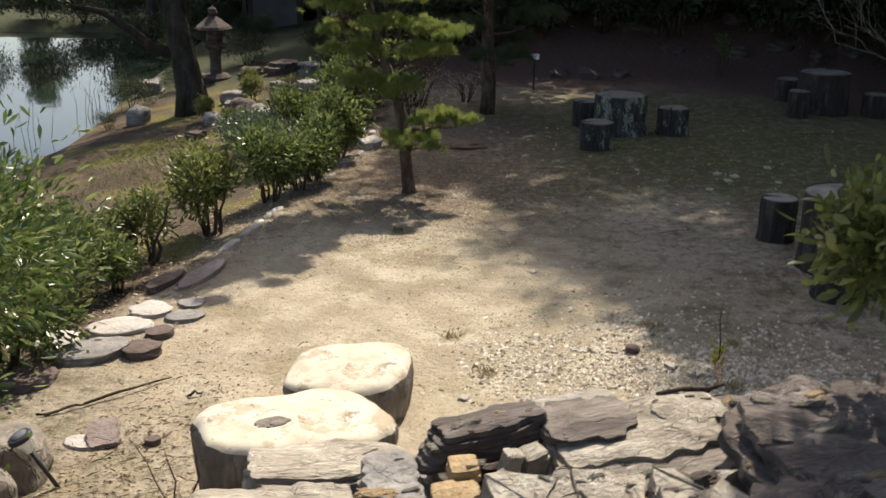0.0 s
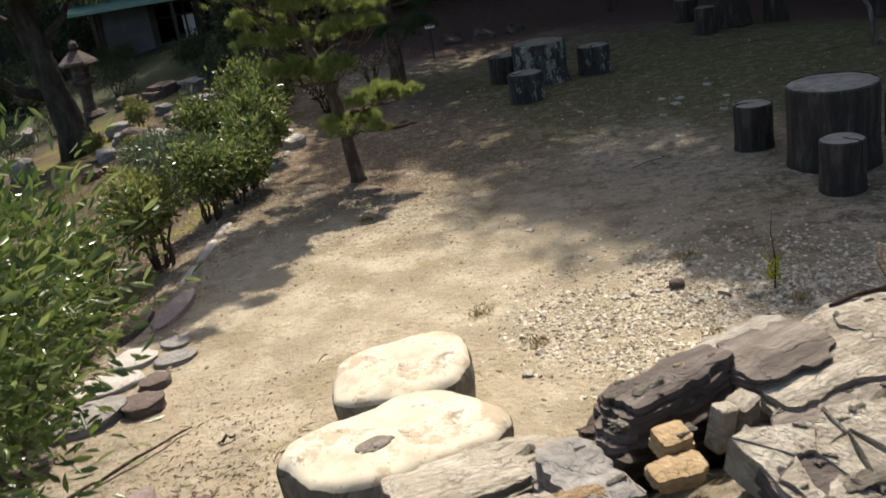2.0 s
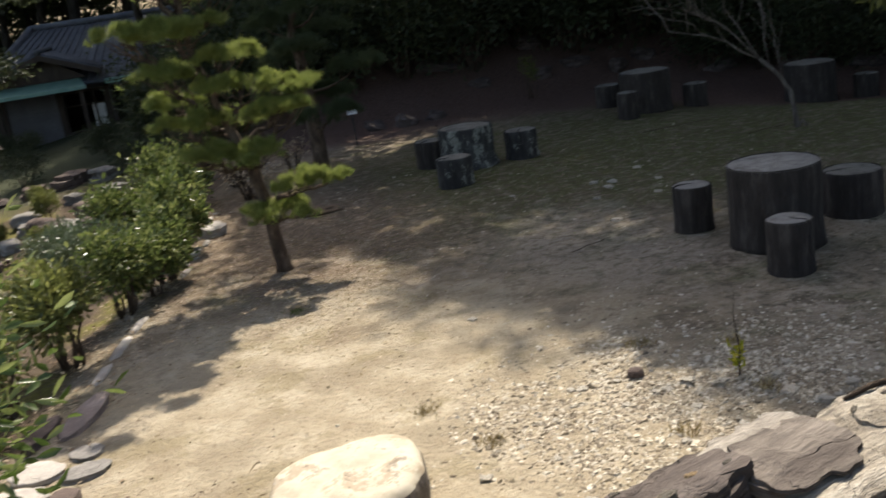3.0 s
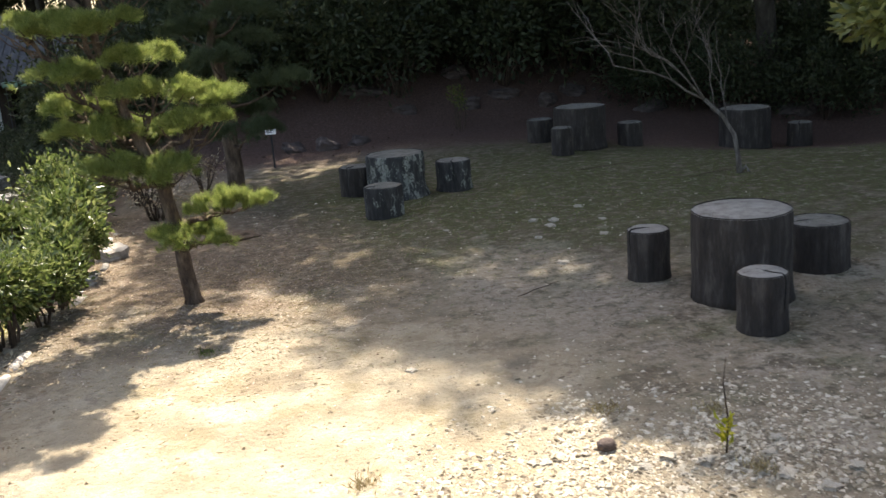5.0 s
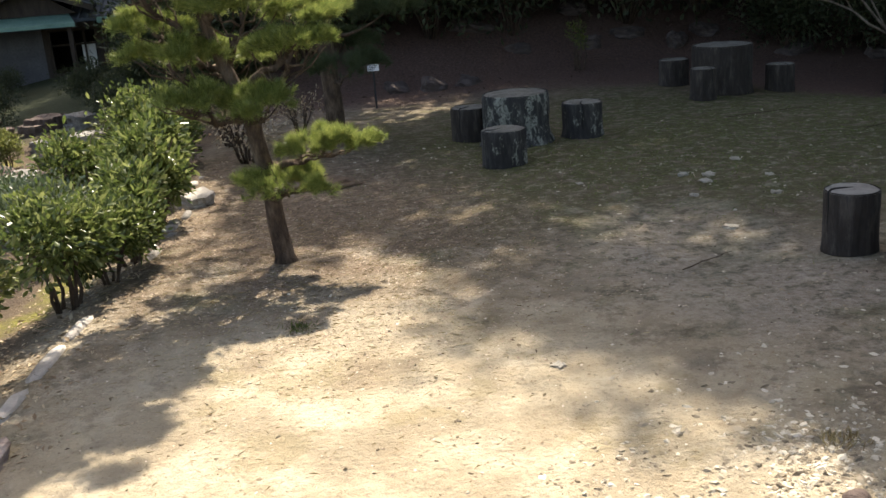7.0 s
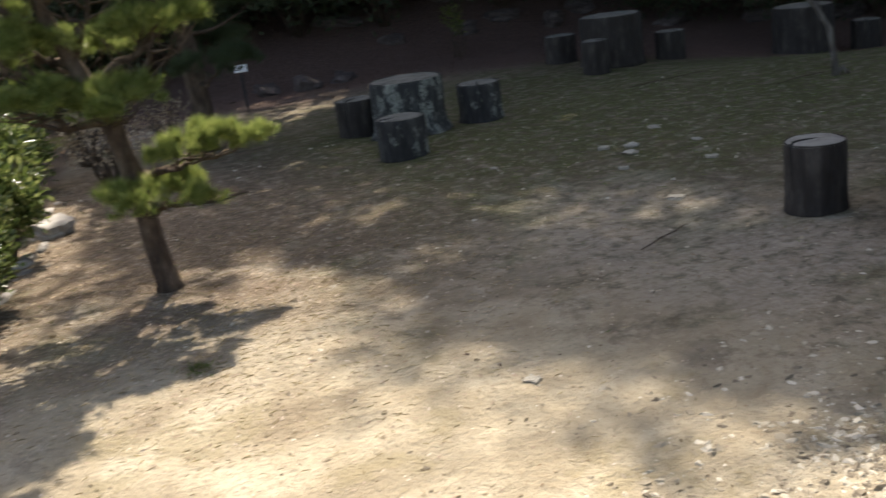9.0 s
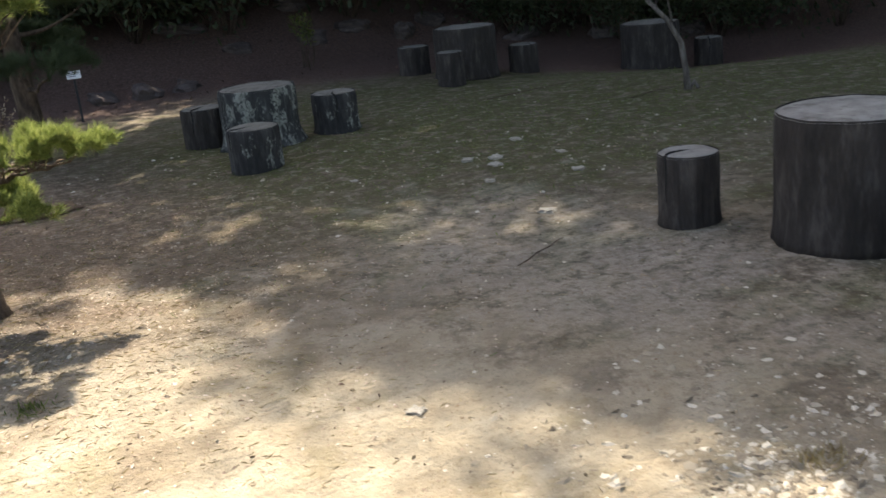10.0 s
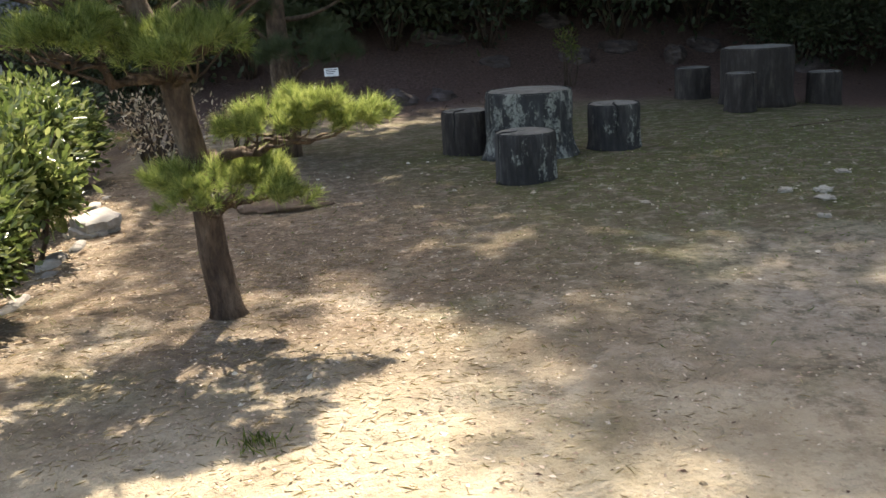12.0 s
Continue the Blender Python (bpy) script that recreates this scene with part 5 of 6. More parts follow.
def garden_pine():
    x0, y0 = -0.54, 11.17
    e = root("pine_tree", pose(x0, y0, gz(x0, y0)), "cloud-pruned garden pine with flat sunlit needle pads", "tree")
    r = random.Random(4)
    spine = [(0.02, 0, -0.06), (0.01, 0, 0.05), (-0.01, 0, 0.3), (-0.03, -0.02, 0.62), (-0.08, -0.04, 0.92), (-0.11, -0.05, 1.15), (-0.18, -0.04, 1.32), (-0.28, 0.0, 1.6), (-0.38, 0.02, 1.95), (-0.46, 0.02, 2.3), (-0.48, 0, 2.8), (-0.50, 0, 3.5), (-0.52, 0, 4.7)]
    v, f = tube(spine, [0.112, 0.078, 0.066, 0.060, 0.058, 0.068, 0.050, 0.042, 0.036, 0.03, 0.026, 0.022, 0.008], 18, 0.22, 3)
    link_mesh("trunk", v, f, PINE_BARK, e)
    pads = [
        # x, y, z, half width, half depth, dome, where the branch starts
        (0.09, -0.14, 0.63, 0.38, 0.34, 0.08, 0.60), (0.39, -0.20, 0.90, 0.38, 0.24, 0.06, 0.76), (-0.10, -0.25, 1.23, 0.34, 0.34, 0.12, 1.12), (-0.58, -0.15, 1.28, 0.28, 0.30, 0.12, 1.15),
        (-0.62, -0.12, 1.58, 0.30, 0.30, 0.14, 1.2), (-0.70, 0.10, 1.78, 0.24, 0.28, 0.12, 1.5), (0.24, -0.20, 1.60, 0.42, 0.30, 0.09, 1.15), (0.38, -0.06, 1.79, 0.28, 0.26, 0.08, 1.3),
        (-0.08, -0.10, 1.88, 0.40, 0.32, 0.10, 1.5), (-0.20, -0.02, 2.16, 0.32, 0.28, 0.10, 1.8), (-0.74, -0.05, 2.06, 0.27, 0.30, 0.13, 1.7), (-0.56, 0.0, 2.46, 0.44, 0.36, 0.12, 2.2), (-1.06, 0.0, 2.46, 0.22, 0.24, 0.11, 2.0),
        (-0.25, 0.35, 1.5, 0.36, 0.32, 0.13, 1.2), (-0.45, 0.1, 2.88, 0.42, 0.38, 0.14, 2.5), (-0.16, 0.1, 2.75, 0.34, 0.32, 0.14, 2.4), (-0.78, 0.1, 3.0, 0.36, 0.34, 0.16, 2.6), (-0.40, 0.0, 3.3, 0.40, 0.38, 0.18, 2.9), (-0.60, 0.05, 3.65, 0.46, 0.42, 0.18, 3.1), (-0.25, 0.0, 3.95, 0.42, 0.40, 0.18, 3.4), (-0.80, 0.0, 4.2, 0.42, 0.40, 0.18, 3.7), (-0.48, 0.0, 4.6, 0.40, 0.38, 0.2, 4.1)]
    zs = [p[2] for p in spine]
    for i, (x, y, z, rx, ry, dome, zb) in enumerate(pads):
        start = [float(np.interp(zb, zs, [p[k] for p in spine])) for k in range(3)]
        pts = curve_pts(start, (x, y, z - 0.03), (0, 0, -0.07), 9, 0.035, r)
        v, f = tube(pts, list(np.linspace(0.034, 0.012, 9)), 8, 0.25, i)
        link_mesh("branch", v, f, PINE_BARK, e)
        for j in range(8):
            a = 2 * math.pi * j / 8 + i
            q = r.uniform(0.55, 0.92)
            v, f = tube(curve_pts(pts[4 + j % 4], (x + rx * q * math.cos(a), y + ry * q * math.sin(a), z + 0.02), (0, 0, -0.04), 6, 0.025, r), [0.010, 0.009, 0.008, 0.006, 0.005, 0.003], 5)
            link_mesh("twig", v, f, PINE_BARK, e)
        # upper pads, mostly out of view, get denser needles to darken the ground shadow
        needles("needle_pad", rx, ry * (0.8 if z < 2.3 else 1.0), dome, int((270 if z < 2.3 else 520) * rx * ry / 0.12), 74, 0.068, NEEDLE, e, (x, y, z), 70 + i)


garden_pine()


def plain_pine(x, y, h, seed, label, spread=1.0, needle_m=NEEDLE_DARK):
    e = root("pine_tree", pose(x, y, gz(x, y)), label, "tree")
    r = random.Random(seed)
    v, f = tube([(0.05 * noise.noise(Vector((i * 0.5, seed, 0))) * i, 0.05 * noise.noise(Vector((0, seed, i * 0.5))) * i, h * i / 8 - 0.05) for i in range(9)], list(np.linspace(0.13, 0.03, 9)), 12, 0.15, seed)
    link_mesh("trunk", v, f, PINE_BARK, e)
    for i in range(13):
        z = h * (0.28 + 0.72 * i / 13)
        a = i * 2.4 + seed
        q = spread * (1.0 - 0.45 * i / 13) * r.uniform(0.5, 0.95)
        c = (q * math.cos(a), q * math.sin(a), z)
        v, f = tube(curve_pts((0, 0, z - 0.25), c, (0, 0, -0.05), 6, 0.03, r), [0.03, 0.026, 0.02, 0.016, 0.012, 0.008], 6)
        link_mesh("branch", v, f, PINE_BARK, e)
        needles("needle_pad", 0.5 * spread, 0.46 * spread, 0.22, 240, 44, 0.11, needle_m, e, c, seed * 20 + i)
    return e


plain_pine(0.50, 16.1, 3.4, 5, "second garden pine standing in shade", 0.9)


def bare_tree():
    x0, y0 = 6.55, 13.12
    e = root("bare_tree", pose(x0, y0, gz(x0, y0)), "small leafless tree with pale branching twigs", "tree")
    r = random.Random(9)
    v, f = tube([(0.02, 0, -0.05), (0.0, 0, 0.2), (-0.06, 0, 0.5), (-0.2, 0.05, 0.75), (-0.42, 0.1, 0.98)], [0.042, 0.033, 0.029, 0.025, 0.021], 9, 0.15, 2)
    link_mesh("trunk", v, f, GREY_BARK, e)
    v, f = tube([(0.02, 0, 0.0), (0.1, -0.02, 0.08), (0.13, -0.03, 0.02), (0.16, -0.03, -0.03)], [0.03, 0.022, 0.02, 0.012], 7)
    link_mesh("root", v, f, GREY_BARK, e)

    def limb(start, way, ln, rad, depth):
        end = Vector(start) + Vector(way).normalized() * ln
        pts = curve_pts(start, end, (0, 0, 0.06 * ln), 6, 0.03 * ln, r)
        v, f = tube(pts, list(np.linspace(rad * 0.66, rad * 0.3, 6)), 6)
        link_mesh("branch" if depth > 1 else "twig", v, f, GREY_BARK, e)
        if depth:
            for k in range(4):
                w = Vector(way).normalized() + Vector((r.uniform(-0.8, 0.8), r.uniform(-0.8, 0.8), r.uniform(-0.35, 0.6)))
                limb(pts[min(2 + k, 5)], w, ln * r.uniform(0.5, 0.75), rad * 0.55, depth - 1)

    limb((-0.42, 0.1, 0.98), (-1, 0.15, 0.45), 1.3, 0.024, 2)
    limb((-0.42, 0.1, 0.98), (-0.95, -0.1, 0.75), 1.25, 0.022, 2)
    limb((-0.42, 0.1, 0.98), (-0.45, 0.25, 0.85), 0.8, 0.018, 2)
    limb((-0.14, 0.03, 0.64), (-0.1, 0.1, 1.0), 0.75, 0.016, 1)
    limb((-0.3, 0.08, 0.85), (0.1, 0.3, 0.9), 0.8, 0.014, 2)


bare_tree()
place(shrub("sapling", 0.24, 0.22, 0.42, 0.35, 260, 0.07, NEEDLE_SOFT, 8, "young yellowish-green sapling at the edge of the woods", "sapling", "", 4, 6), 5.3, 20.3)

# low root mound behind the pine
o = lumpy("earth_mound", (0.6, 0.42, 0.12), 260, flat_noise("rooty_earth", (0.09, 0.06, 0.04), (0.2, 0.14, 0.09), 12, 0.95, 0.8), None, 4, 2.2, 0.2)
o.matrix_world = pose(0.1, 13.66, 0.0)
tagged(o, "low brown mound of roots and earth behind the pine", "mound")


# ---------- label post and rocks at the back ----------
def sign_post():
    e = root("plant_label", pose(1.42, 18.5, gz(1.42, 18.5), 0, 0, -8), "small white plant label on a dark post", "sign")
    b = box(bmesh.new(), -0.015, 0.015, -0.015, 0.015, -0.05, 0.55, 0.003)
    part("post", b, BLACK_METAL, e)
    b = box(bmesh.new(), -0.085, 0.085, -0.008, 0.008, -0.055, 0.055, 0.003)
    p = part("plate", b, WHITE_PAINT, e, "white printed plate")
    p.matrix_local = pose(0, -0.02, 0.60, -35, 0, 0)
    for i in range(3):
        b = box(bmesh.new(), -0.065, 0.065 - 0.02 * i, -0.0105, -0.008, 0.024 - 0.026 * i, 0.033 - 0.026 * i)
        part("text_line", b, BLACK_METAL, p)


sign_post()
for i, (x, y, a, b, c) in enumerate([(2.6, 19.9, 0.75, 0.5, 0.45), (3.25, 20.1, 0.6, 0.4, 0.3), (2.05, 20.2, 0.6, 0.5, 0.3), (5.9, 21.4, 0.9, 0.5, 0.4), (6.8, 21.7, 0.8, 0.5, 0.35), (7.6, 21.2, 0.7, 0.4, 0.45), (8.3, 21.5, 0.9, 0.6, 0.4), (4.6, 21.5, 0.6, 0.4, 0.3), (9.4, 20.2, 0.7, 0.5, 0.35), (10.6, 19.4, 0.9, 0.6, 0.4), (11.6, 18.4, 0.8, 0.6, 0.45), (4.0, 22.6, 0.8, 0.5, 0.35), (6.2, 23.0, 1.0, 0.6, 0.4), (8.8, 22.8, 0.9, 0.6, 0.4)]):
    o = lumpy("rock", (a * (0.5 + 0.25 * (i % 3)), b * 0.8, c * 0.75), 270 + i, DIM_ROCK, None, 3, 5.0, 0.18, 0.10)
    o.matrix_world = pose(x, y, gz(x, y), 12 * math.sin(i), 14 * math.cos(i * 2), i * 47)
    tagged(o, "grey rock at the foot of the wooded slope", "rock", "rocks below the woods")


# ---------- garden lamp, sticks ----------
def garden_lamp():
    e = root("garden_lamp", pose(-2.13, 4.92, gz(-2.13, 4.92) - 0.05, 0, 0, 0) @ pose(0, 0, 0, 10, -22, 0), "solar garden lamp on a dark leaning spike", "lamp")
    v, f = tube([(0, 0, 0), (0, 0, 0.34)], [0.012, 0.012], 10)
    link_mesh("spike", v, f, BLACK_METAL, e)
    v, f = tube([(0, 0, 0.33), (0, 0, 0.345), (0, 0, 0.40), (0, 0, 0.425)], [0.022, 0.032, 0.048, 0.052], 24)
    link_mesh("shade", v, f, LAMP_GLASS, e, "clear tapered lamp glass")
    v, f = tube([(0, 0, 0.424), (0, 0, 0.432), (0, 0, 0.448), (0, 0, 0.452)], [0.064, 0.068, 0.066, 0.058], 28)
    link_mesh("cap", v, f, BLACK_METAL, e, "dark round solar cap")
    v, f = tube([(0, 0, 0.4515), (0, 0, 0.456)], [0.045, 0.044], 24)
    link_mesh("solar_cell", v, f, ROOF_TILE, e)


garden_lamp()
for i, (x0, y0, x1, y1) in enumerate([(-2.37, 5.90, -1.91, 6.30), (-2.62, 5.75, -2.34, 5.92), (-1.72, 6.02, -1.64, 6.06), (2.0, 9.7, 2.5, 9.95), (5.9, 13.25, 6.6, 13.3), (5.0, 14.6, 6.2, 14.7)]):
    v, f = tube(curve_pts((x0, y0, gz(x0, y0) + 0.02), (x1, y1, gz(x1, y1) + 0.02), (0.02, 0, 0.01), 7, 0.015 if i < 3 else 0.005, rng), [q * (0.6 if i < 3 else 0.28) for q in (0.015, 0.017, 0.016, 0.014, 0.013, 0.012, 0.008)], 7, 0.3, i)
    tagged(link_mesh("stick", v, f, STEM_BARK), "dead broken stick lying on the ground", "stick", "fallen sticks")
v, f = tube([(0.90, 4.08, 1.07), (1.02, 4.10, 1.085), (1.13, 4.10, 1.08), (1.19, 4.14, 1.09), (1.20, 4.24, 1.13), (1.25, 4.32, 1.16)], [0.006, 0.011, 0.014, 0.017, 0.013, 0.006], 8, 0.3, 4)
o = link_mesh("stick", v, f, STEM_BARK)
tagged(o, "dark bent root lying on the pale slab", "stick", "fallen sticks")
for i, (x, y) in enumerate([(-1.45, 4.62), (-1.38, 4.5), (-1.3, 4.42)]):
    v, f = tube(curve_pts((x, y, gz(x, y)), (x - 0.15 + 0.12 * i, y, gz(x, y) + 0.35), (0.02, 0, 0), 5, 0.015, rng), [0.005, 0.004, 0.004, 0.003, 0.002], 5)
    tagged(link_mesh("dry_stalk", v, f, STEM_BARK), "thin dry plant stalk by the step", "weed", "dry stalks")


# ---------- garden bank: rocks, lantern, old tree ----------
for i, (x, y, a, b, c) in enumerate([(-3.7, 17.5, 0.7, 0.5, 0.45), (-3.3, 16.9, 0.6, 0.4, 0.5), (-3.0, 18.0, 0.8, 0.5, 0.5), (-4.2, 18.6, 0.6, 0.5, 0.35), (-3.9, 22.7, 1.2, 0.7, 0.5), (-3.2, 22.2, 0.9, 0.6, 0.45), (-4.7, 22.9, 0.8, 0.6, 0.4), (-2.9, 19.6, 0.7, 0.5, 0.5), (-6.0, 23.2, 0.7, 0.5, 0.45), (-7.0, 22.6, 0.9, 0.7, 0.6), (-4.3, 16.2, 0.5, 0.35, 0.25), (-3.6, 20.4, 0.6, 0.4, 0.3), (-2.9, 16.0, 0.5, 0.4, 0.35)]):
    o = strata("rock", (a * 0.8, b * 0.8, c * 0.7), 300 + i, (BROWN_ROCK, GREY_ROCK)[i % 2], 4, 0.18)
    o.matrix_world = pose(x, y, gz(x, y) + c * 0.12, 0, 0, i * 61)
    tagged(o, "weathered layered garden rock on the bank", "rock", "rocks of the garden bank")


def stone_lantern(x, y):
    e = root("stone_lantern", pose(x, y, gz(x, y) - 0.03), "old grey stone lantern in the garden, darkened for shade", "lantern")
    for nm, prof in (("base", [(0.34, 0), (0.34, 0.12), (0.24, 0.2)]), ("post", [(0.15, 0.2), (0.13, 0.45), (0.15, 0.75)]), ("platform", [(0.2, 0.75), (0.30, 0.84), (0.30, 0.9), (0.2, 0.93)]),
                     ("fire_box", [(0.19, 0.93), (0.19, 1.18)]), ("roof", [(0.22, 1.18), (0.44, 1.22), (0.40, 1.28), (0.16, 1.46), (0.1, 1.5)]), ("finial", [(0.06, 1.5), (0.11, 1.58), (0.09, 1.66), (0.01, 1.74)])):
        v, f = tube([(0, 0, z) for q, z in prof], [q for q, z in prof], 6 if nm in ("roof", "fire_box", "platform") else 14, 0.05, len(nm))
        # the dark rock colour stands for shade on the lantern
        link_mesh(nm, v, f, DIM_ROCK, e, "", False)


stone_lantern(-5.6, 23.2)


def grown_tree(name, h, r0, lean, crown, seed, label, leaf_m, leaf=0.16, n=4000, bark=TREE_BARK, limbs=7, low=0.45):
    """A tree at the origin: tapered trunk, limbs and a loose leafy crown (list of blobs)."""
    e = root(name, Matrix(), label, "tree")
    r = random.Random(seed)
    g = np.random.default_rng(seed)
    pts = [(lean[0] * (i / 8) ** 1.3 + 0.12 * noise.noise(Vector((i * 0.6, seed, 0))), lean[1] * (i / 8) ** 1.3 + 0.12 * noise.noise(Vector((seed, i * 0.6, 3))), h * 0.85 * i / 8 - 0.1) for i in range(9)]
    v, f = tube(pts, [r0 * k for k in (1.5, 1.05, 0.95, 0.85, 0.72, 0.6, 0.48, 0.34, 0.2)], 12, 0.2, seed)
    link_mesh("trunk", v, f, bark, e)
    for i in range(limbs):
        c = crown[i % len(crown)]
        k = int(8 * (low + (0.9 - low) * i / limbs))
        d = unit(g.normal(size=(1, 3)))[0]
        tip = (c[0] + d[0] * c[3] * 0.5, c[1] + d[1] * c[3] * 0.5, c[2] + d[2] * c[4] * 0.4)
        v, f = tube(curve_pts(pts[k], tip, (0, 0, 0.15), 7, 0.12, r), [r0 * q for q in (0.42, 0.36, 0.3, 0.24, 0.18, 0.12, 0.06)], 7, 0.15, i)
        link_mesh("limb", v, f, bark, e)
    for i, (x, y, z, rr, rz) in enumerate(crown):
        P, O = fill_blob(n, rr, rr, rz, g, 0.25, 14)
        P += np.array([x, y, z])
        V, F = leaf_arrays(P, unit(O) + 0.8 * g.normal(size=(n, 3)) + np.array([0, 0, -0.1]), leaf * g.uniform(0.6, 1.3, n), leaf * 0.5 * g.uniform(0.7, 1.2, n), g)
        link_mesh("crown", V, F, leaf_m, e)
    return e


place(grown_tree("garden_tree", 5.5, 0.27, (-0.8, 0.3), [(-2.4, -0.6, 2.3, 1.4, 0.6), (0.2, 0.6, 2.9, 1.3, 0.6), (-1.6, 0.0, 3.4, 1.9, 1.2), (0.6, 0.5, 4.4, 1.9, 1.3), (-0.6, -0.6, 5.4, 1.8, 1.2), (-2.6, 1.0, 4.5, 1.6, 1.1)], 51, "old leaning tree with a dark trunk by the pond", FOREST, 0.11, 2600, TREE_BARK, 8, 0.3), -5.1, 19.2)
gp = place(shrub("round_shrub", 0.75, 0.7, 0.62, 0.05, 3000, 0.05, FOREST, 53, "dark clipped round shrub before the house", "shrub", "", 4, 16), -5.3, 25.2)
for x, y, t, s in [(-6.9, 21.0, 40, 0.8), (-6.3, 22.4, 80, 0.7), (-6.7, 18.8, 0, 0.4), (-2.4, 24.5, 0, 0.9), (-1.6, 20.5, 70, 0.8), (-2.2, 18.2, 30, 0.7)]:
    c = copy_thing(gp, pose(x, y, gz(x, y), 0, 0, t))
    c.scale = (s, s, s)
    tagged(c, "dark green shrub on the garden bank")
for x, y, t, s in [(-4.5, 17.8, 0, 0.6), (-4.0, 19.5, 90, 0.65), (-4.4, 21.4, 30, 0.5), (-3.4, 15.3, 60, 0.7)]:
    c = copy_thing(h1, pose(x, y, gz(x, y), 0, 0, t))
    c.scale = (s, s, s)
    tagged(c, "small thin shrub on the mossy bank", "", "shrubs on the bank")


# ---------- house ----------
def slope(name, a, b, c, d, thick, material, parent, label=""):
    """A thick roof plane with its eave from a to b and its upper edge from d to c."""
    q = [Vector(p) for p in (a, b, c, d)]
    verts = q + [p - Vector((0, 0, thick)) for p in q]
    return link_mesh(name, verts, [(0, 1, 2, 3), (7, 6, 5, 4), (0, 4, 5, 1), (1, 5, 6, 2), (2, 6, 7, 3), (3, 7, 4, 0)], material, parent, label, False)


def tile_rows(roof, a, b, c, d, n):
    """Rounded tile rows running up a roof plane."""
    a, b, c, d = (Vector(p) for p in (a, b, c, d))
    for i in range(n):
        s = (i + 0.5) / n
        v, f = tube([a.lerp(b, s) + Vector((0, 0, 0.02)), d.lerp(c, s) + Vector((0, 0, 0.02))], [0.03, 0.03], 6)
        link_mesh("roof_tile", v, f, ROOF_TILE, roof)


def house():
    x0, y0, zb = -7.3, 34.0, -0.9
    e = root("house", pose(x0, y0, zb), "old Japanese house with grey walls, tiled roof and green copper eaves", "house")
    W, D, H = 11.0, 6.0, 2.0
    opens = [(2.1, 3.3, 0.55, 1.7), (3.6, 5.6, 0.45, 1.7), (7.0, 9.5, 0.45, 1.7)]
    xs = 0.3
    for a, c, z0, z1 in opens:
        for q in ((xs, a, 0, 0.15, 0, H), (a, c, 0, 0.15, 0, z0), (a, c, 0, 0.15, z1, H)):
            part("wall_panel", box(bmesh.new(), *q), PLASTER, e)
        xs = c
    part("wall_panel", box(bmesh.new(), xs, W, 0, 0.15, 0, H), PLASTER, e)
    for q in ((0.3, 0.45, 0.15, D, 0, H), (W - 0.15, W, 0.15, D, 0, H), (0.45, W - 0.15, D - 0.15, D, 0, H)):
        part("wall", box(bmesh.new(), *q), PLASTER, e)
    part("floor", box(bmesh.new(), 0.45, W - 0.15, 0.15, D - 0.15, 0.2, 0.4), DARK_WOOD, e)
    # near-black sheet added to stand for the unlit rooms behind the windows
    part("partition", box(bmesh.new(), 0.45, W - 0.15, 2.6, 2.7, 0.4, H), DARK_INSIDE, e)
    for a, c, z0, z1 in opens:
        w = part("window", box(bmesh.new(), a - 0.06, c + 0.06, -0.03, -0.003, z1, z1 + 0.08), DARK_WOOD, e)
        part("sill", box(bmesh.new(), a - 0.06, c + 0.06, -0.06, -0.003, z0 - 0.08, z0), DARK_WOOD, w)
        part("frame", box(bmesh.new(), a - 0.07, a, -0.03, -0.003, z0, z1), DARK_WOOD, w)
        part("frame", box(bmesh.new(), c, c + 0.07, -0.03, -0.003, z0, z1), DARK_WOOD, w)
        m = (a + c) / 2
        part("screen", box(bmesh.new(), m + 0.2, c - 0.04, 0.05, 0.08, z0, z1 - 0.35), WHITE_PAPER, w, "white paper screen")
        for q in (0.0, 0.5):
            part("mullion", box(bmesh.new(), m - 0.03 + q * (c - m), m + 0.03 + q * (c - m), 0.0, 0.045, z0, z1), DARK_WOOD, w)
        part("rail", box(bmesh.new(), a, c, 0.0, 0.04, z1 - 0.4, z1 - 0.35), DARK_WOOD, w)
    for a in (0.28, 1.9, 3.36, 5.9, 9.9, W - 0.14):
        part("post", box(bmesh.new(), a, a + 0.14, -0.06, -0.004, 0, H, 0.01), DARK_WOOD, e)
    part("plinth", box(bmesh.new(), 0.2, W + 0.1, -0.25, -0.065, -0.1, 0.12, 0.02), GREY_ROCK, e, "low stone footing")
    # main hip roof
    o, rz, top, r0, r1 = 0.75, H + 0.05, 3.75, 1.25, W - 1.5
    A, B, C, E = (-0.45, -o, rz), (W + o, -o, rz), (W + o, D + o, rz), (-0.45, D + o, rz)
    R0, R1 = (r0, D / 2, top), (r1, D / 2, top)
    roof = slope("roof", A, B, R1, R0, 0.09, ROOF_TILE, e, "grey tiled hip roof")
    slope("roof_side", C, E, R0, R1, 0.09, ROOF_TILE, roof)
    slope("roof_side", E, A, R0, R0, 0.09, ROOF_TILE, roof)
    slope("roof_side", B, C, R1, R1, 0.09, ROOF_TILE, roof)
    tile_rows(roof, A, B, R1, R0, 44)
    tile_rows(roof, E, A, R0, R0, 14)
    for p, q in ((R0, R1), (R0, A), (R0, E), (R1, B)):
        v, f = tube([Vector(p) + Vector((0, 0, 0.06)), Vector(p).lerp(Vector(q), 0.5) + Vector((0, 0, 0.0 if p[2] != q[2] else 0.06)), Vector(q) + Vector((0, 0, 0.06))], [0.12, 0.11, 0.12], 8)
        link_mesh("ridge", v, f, ROOF_TILE, roof)
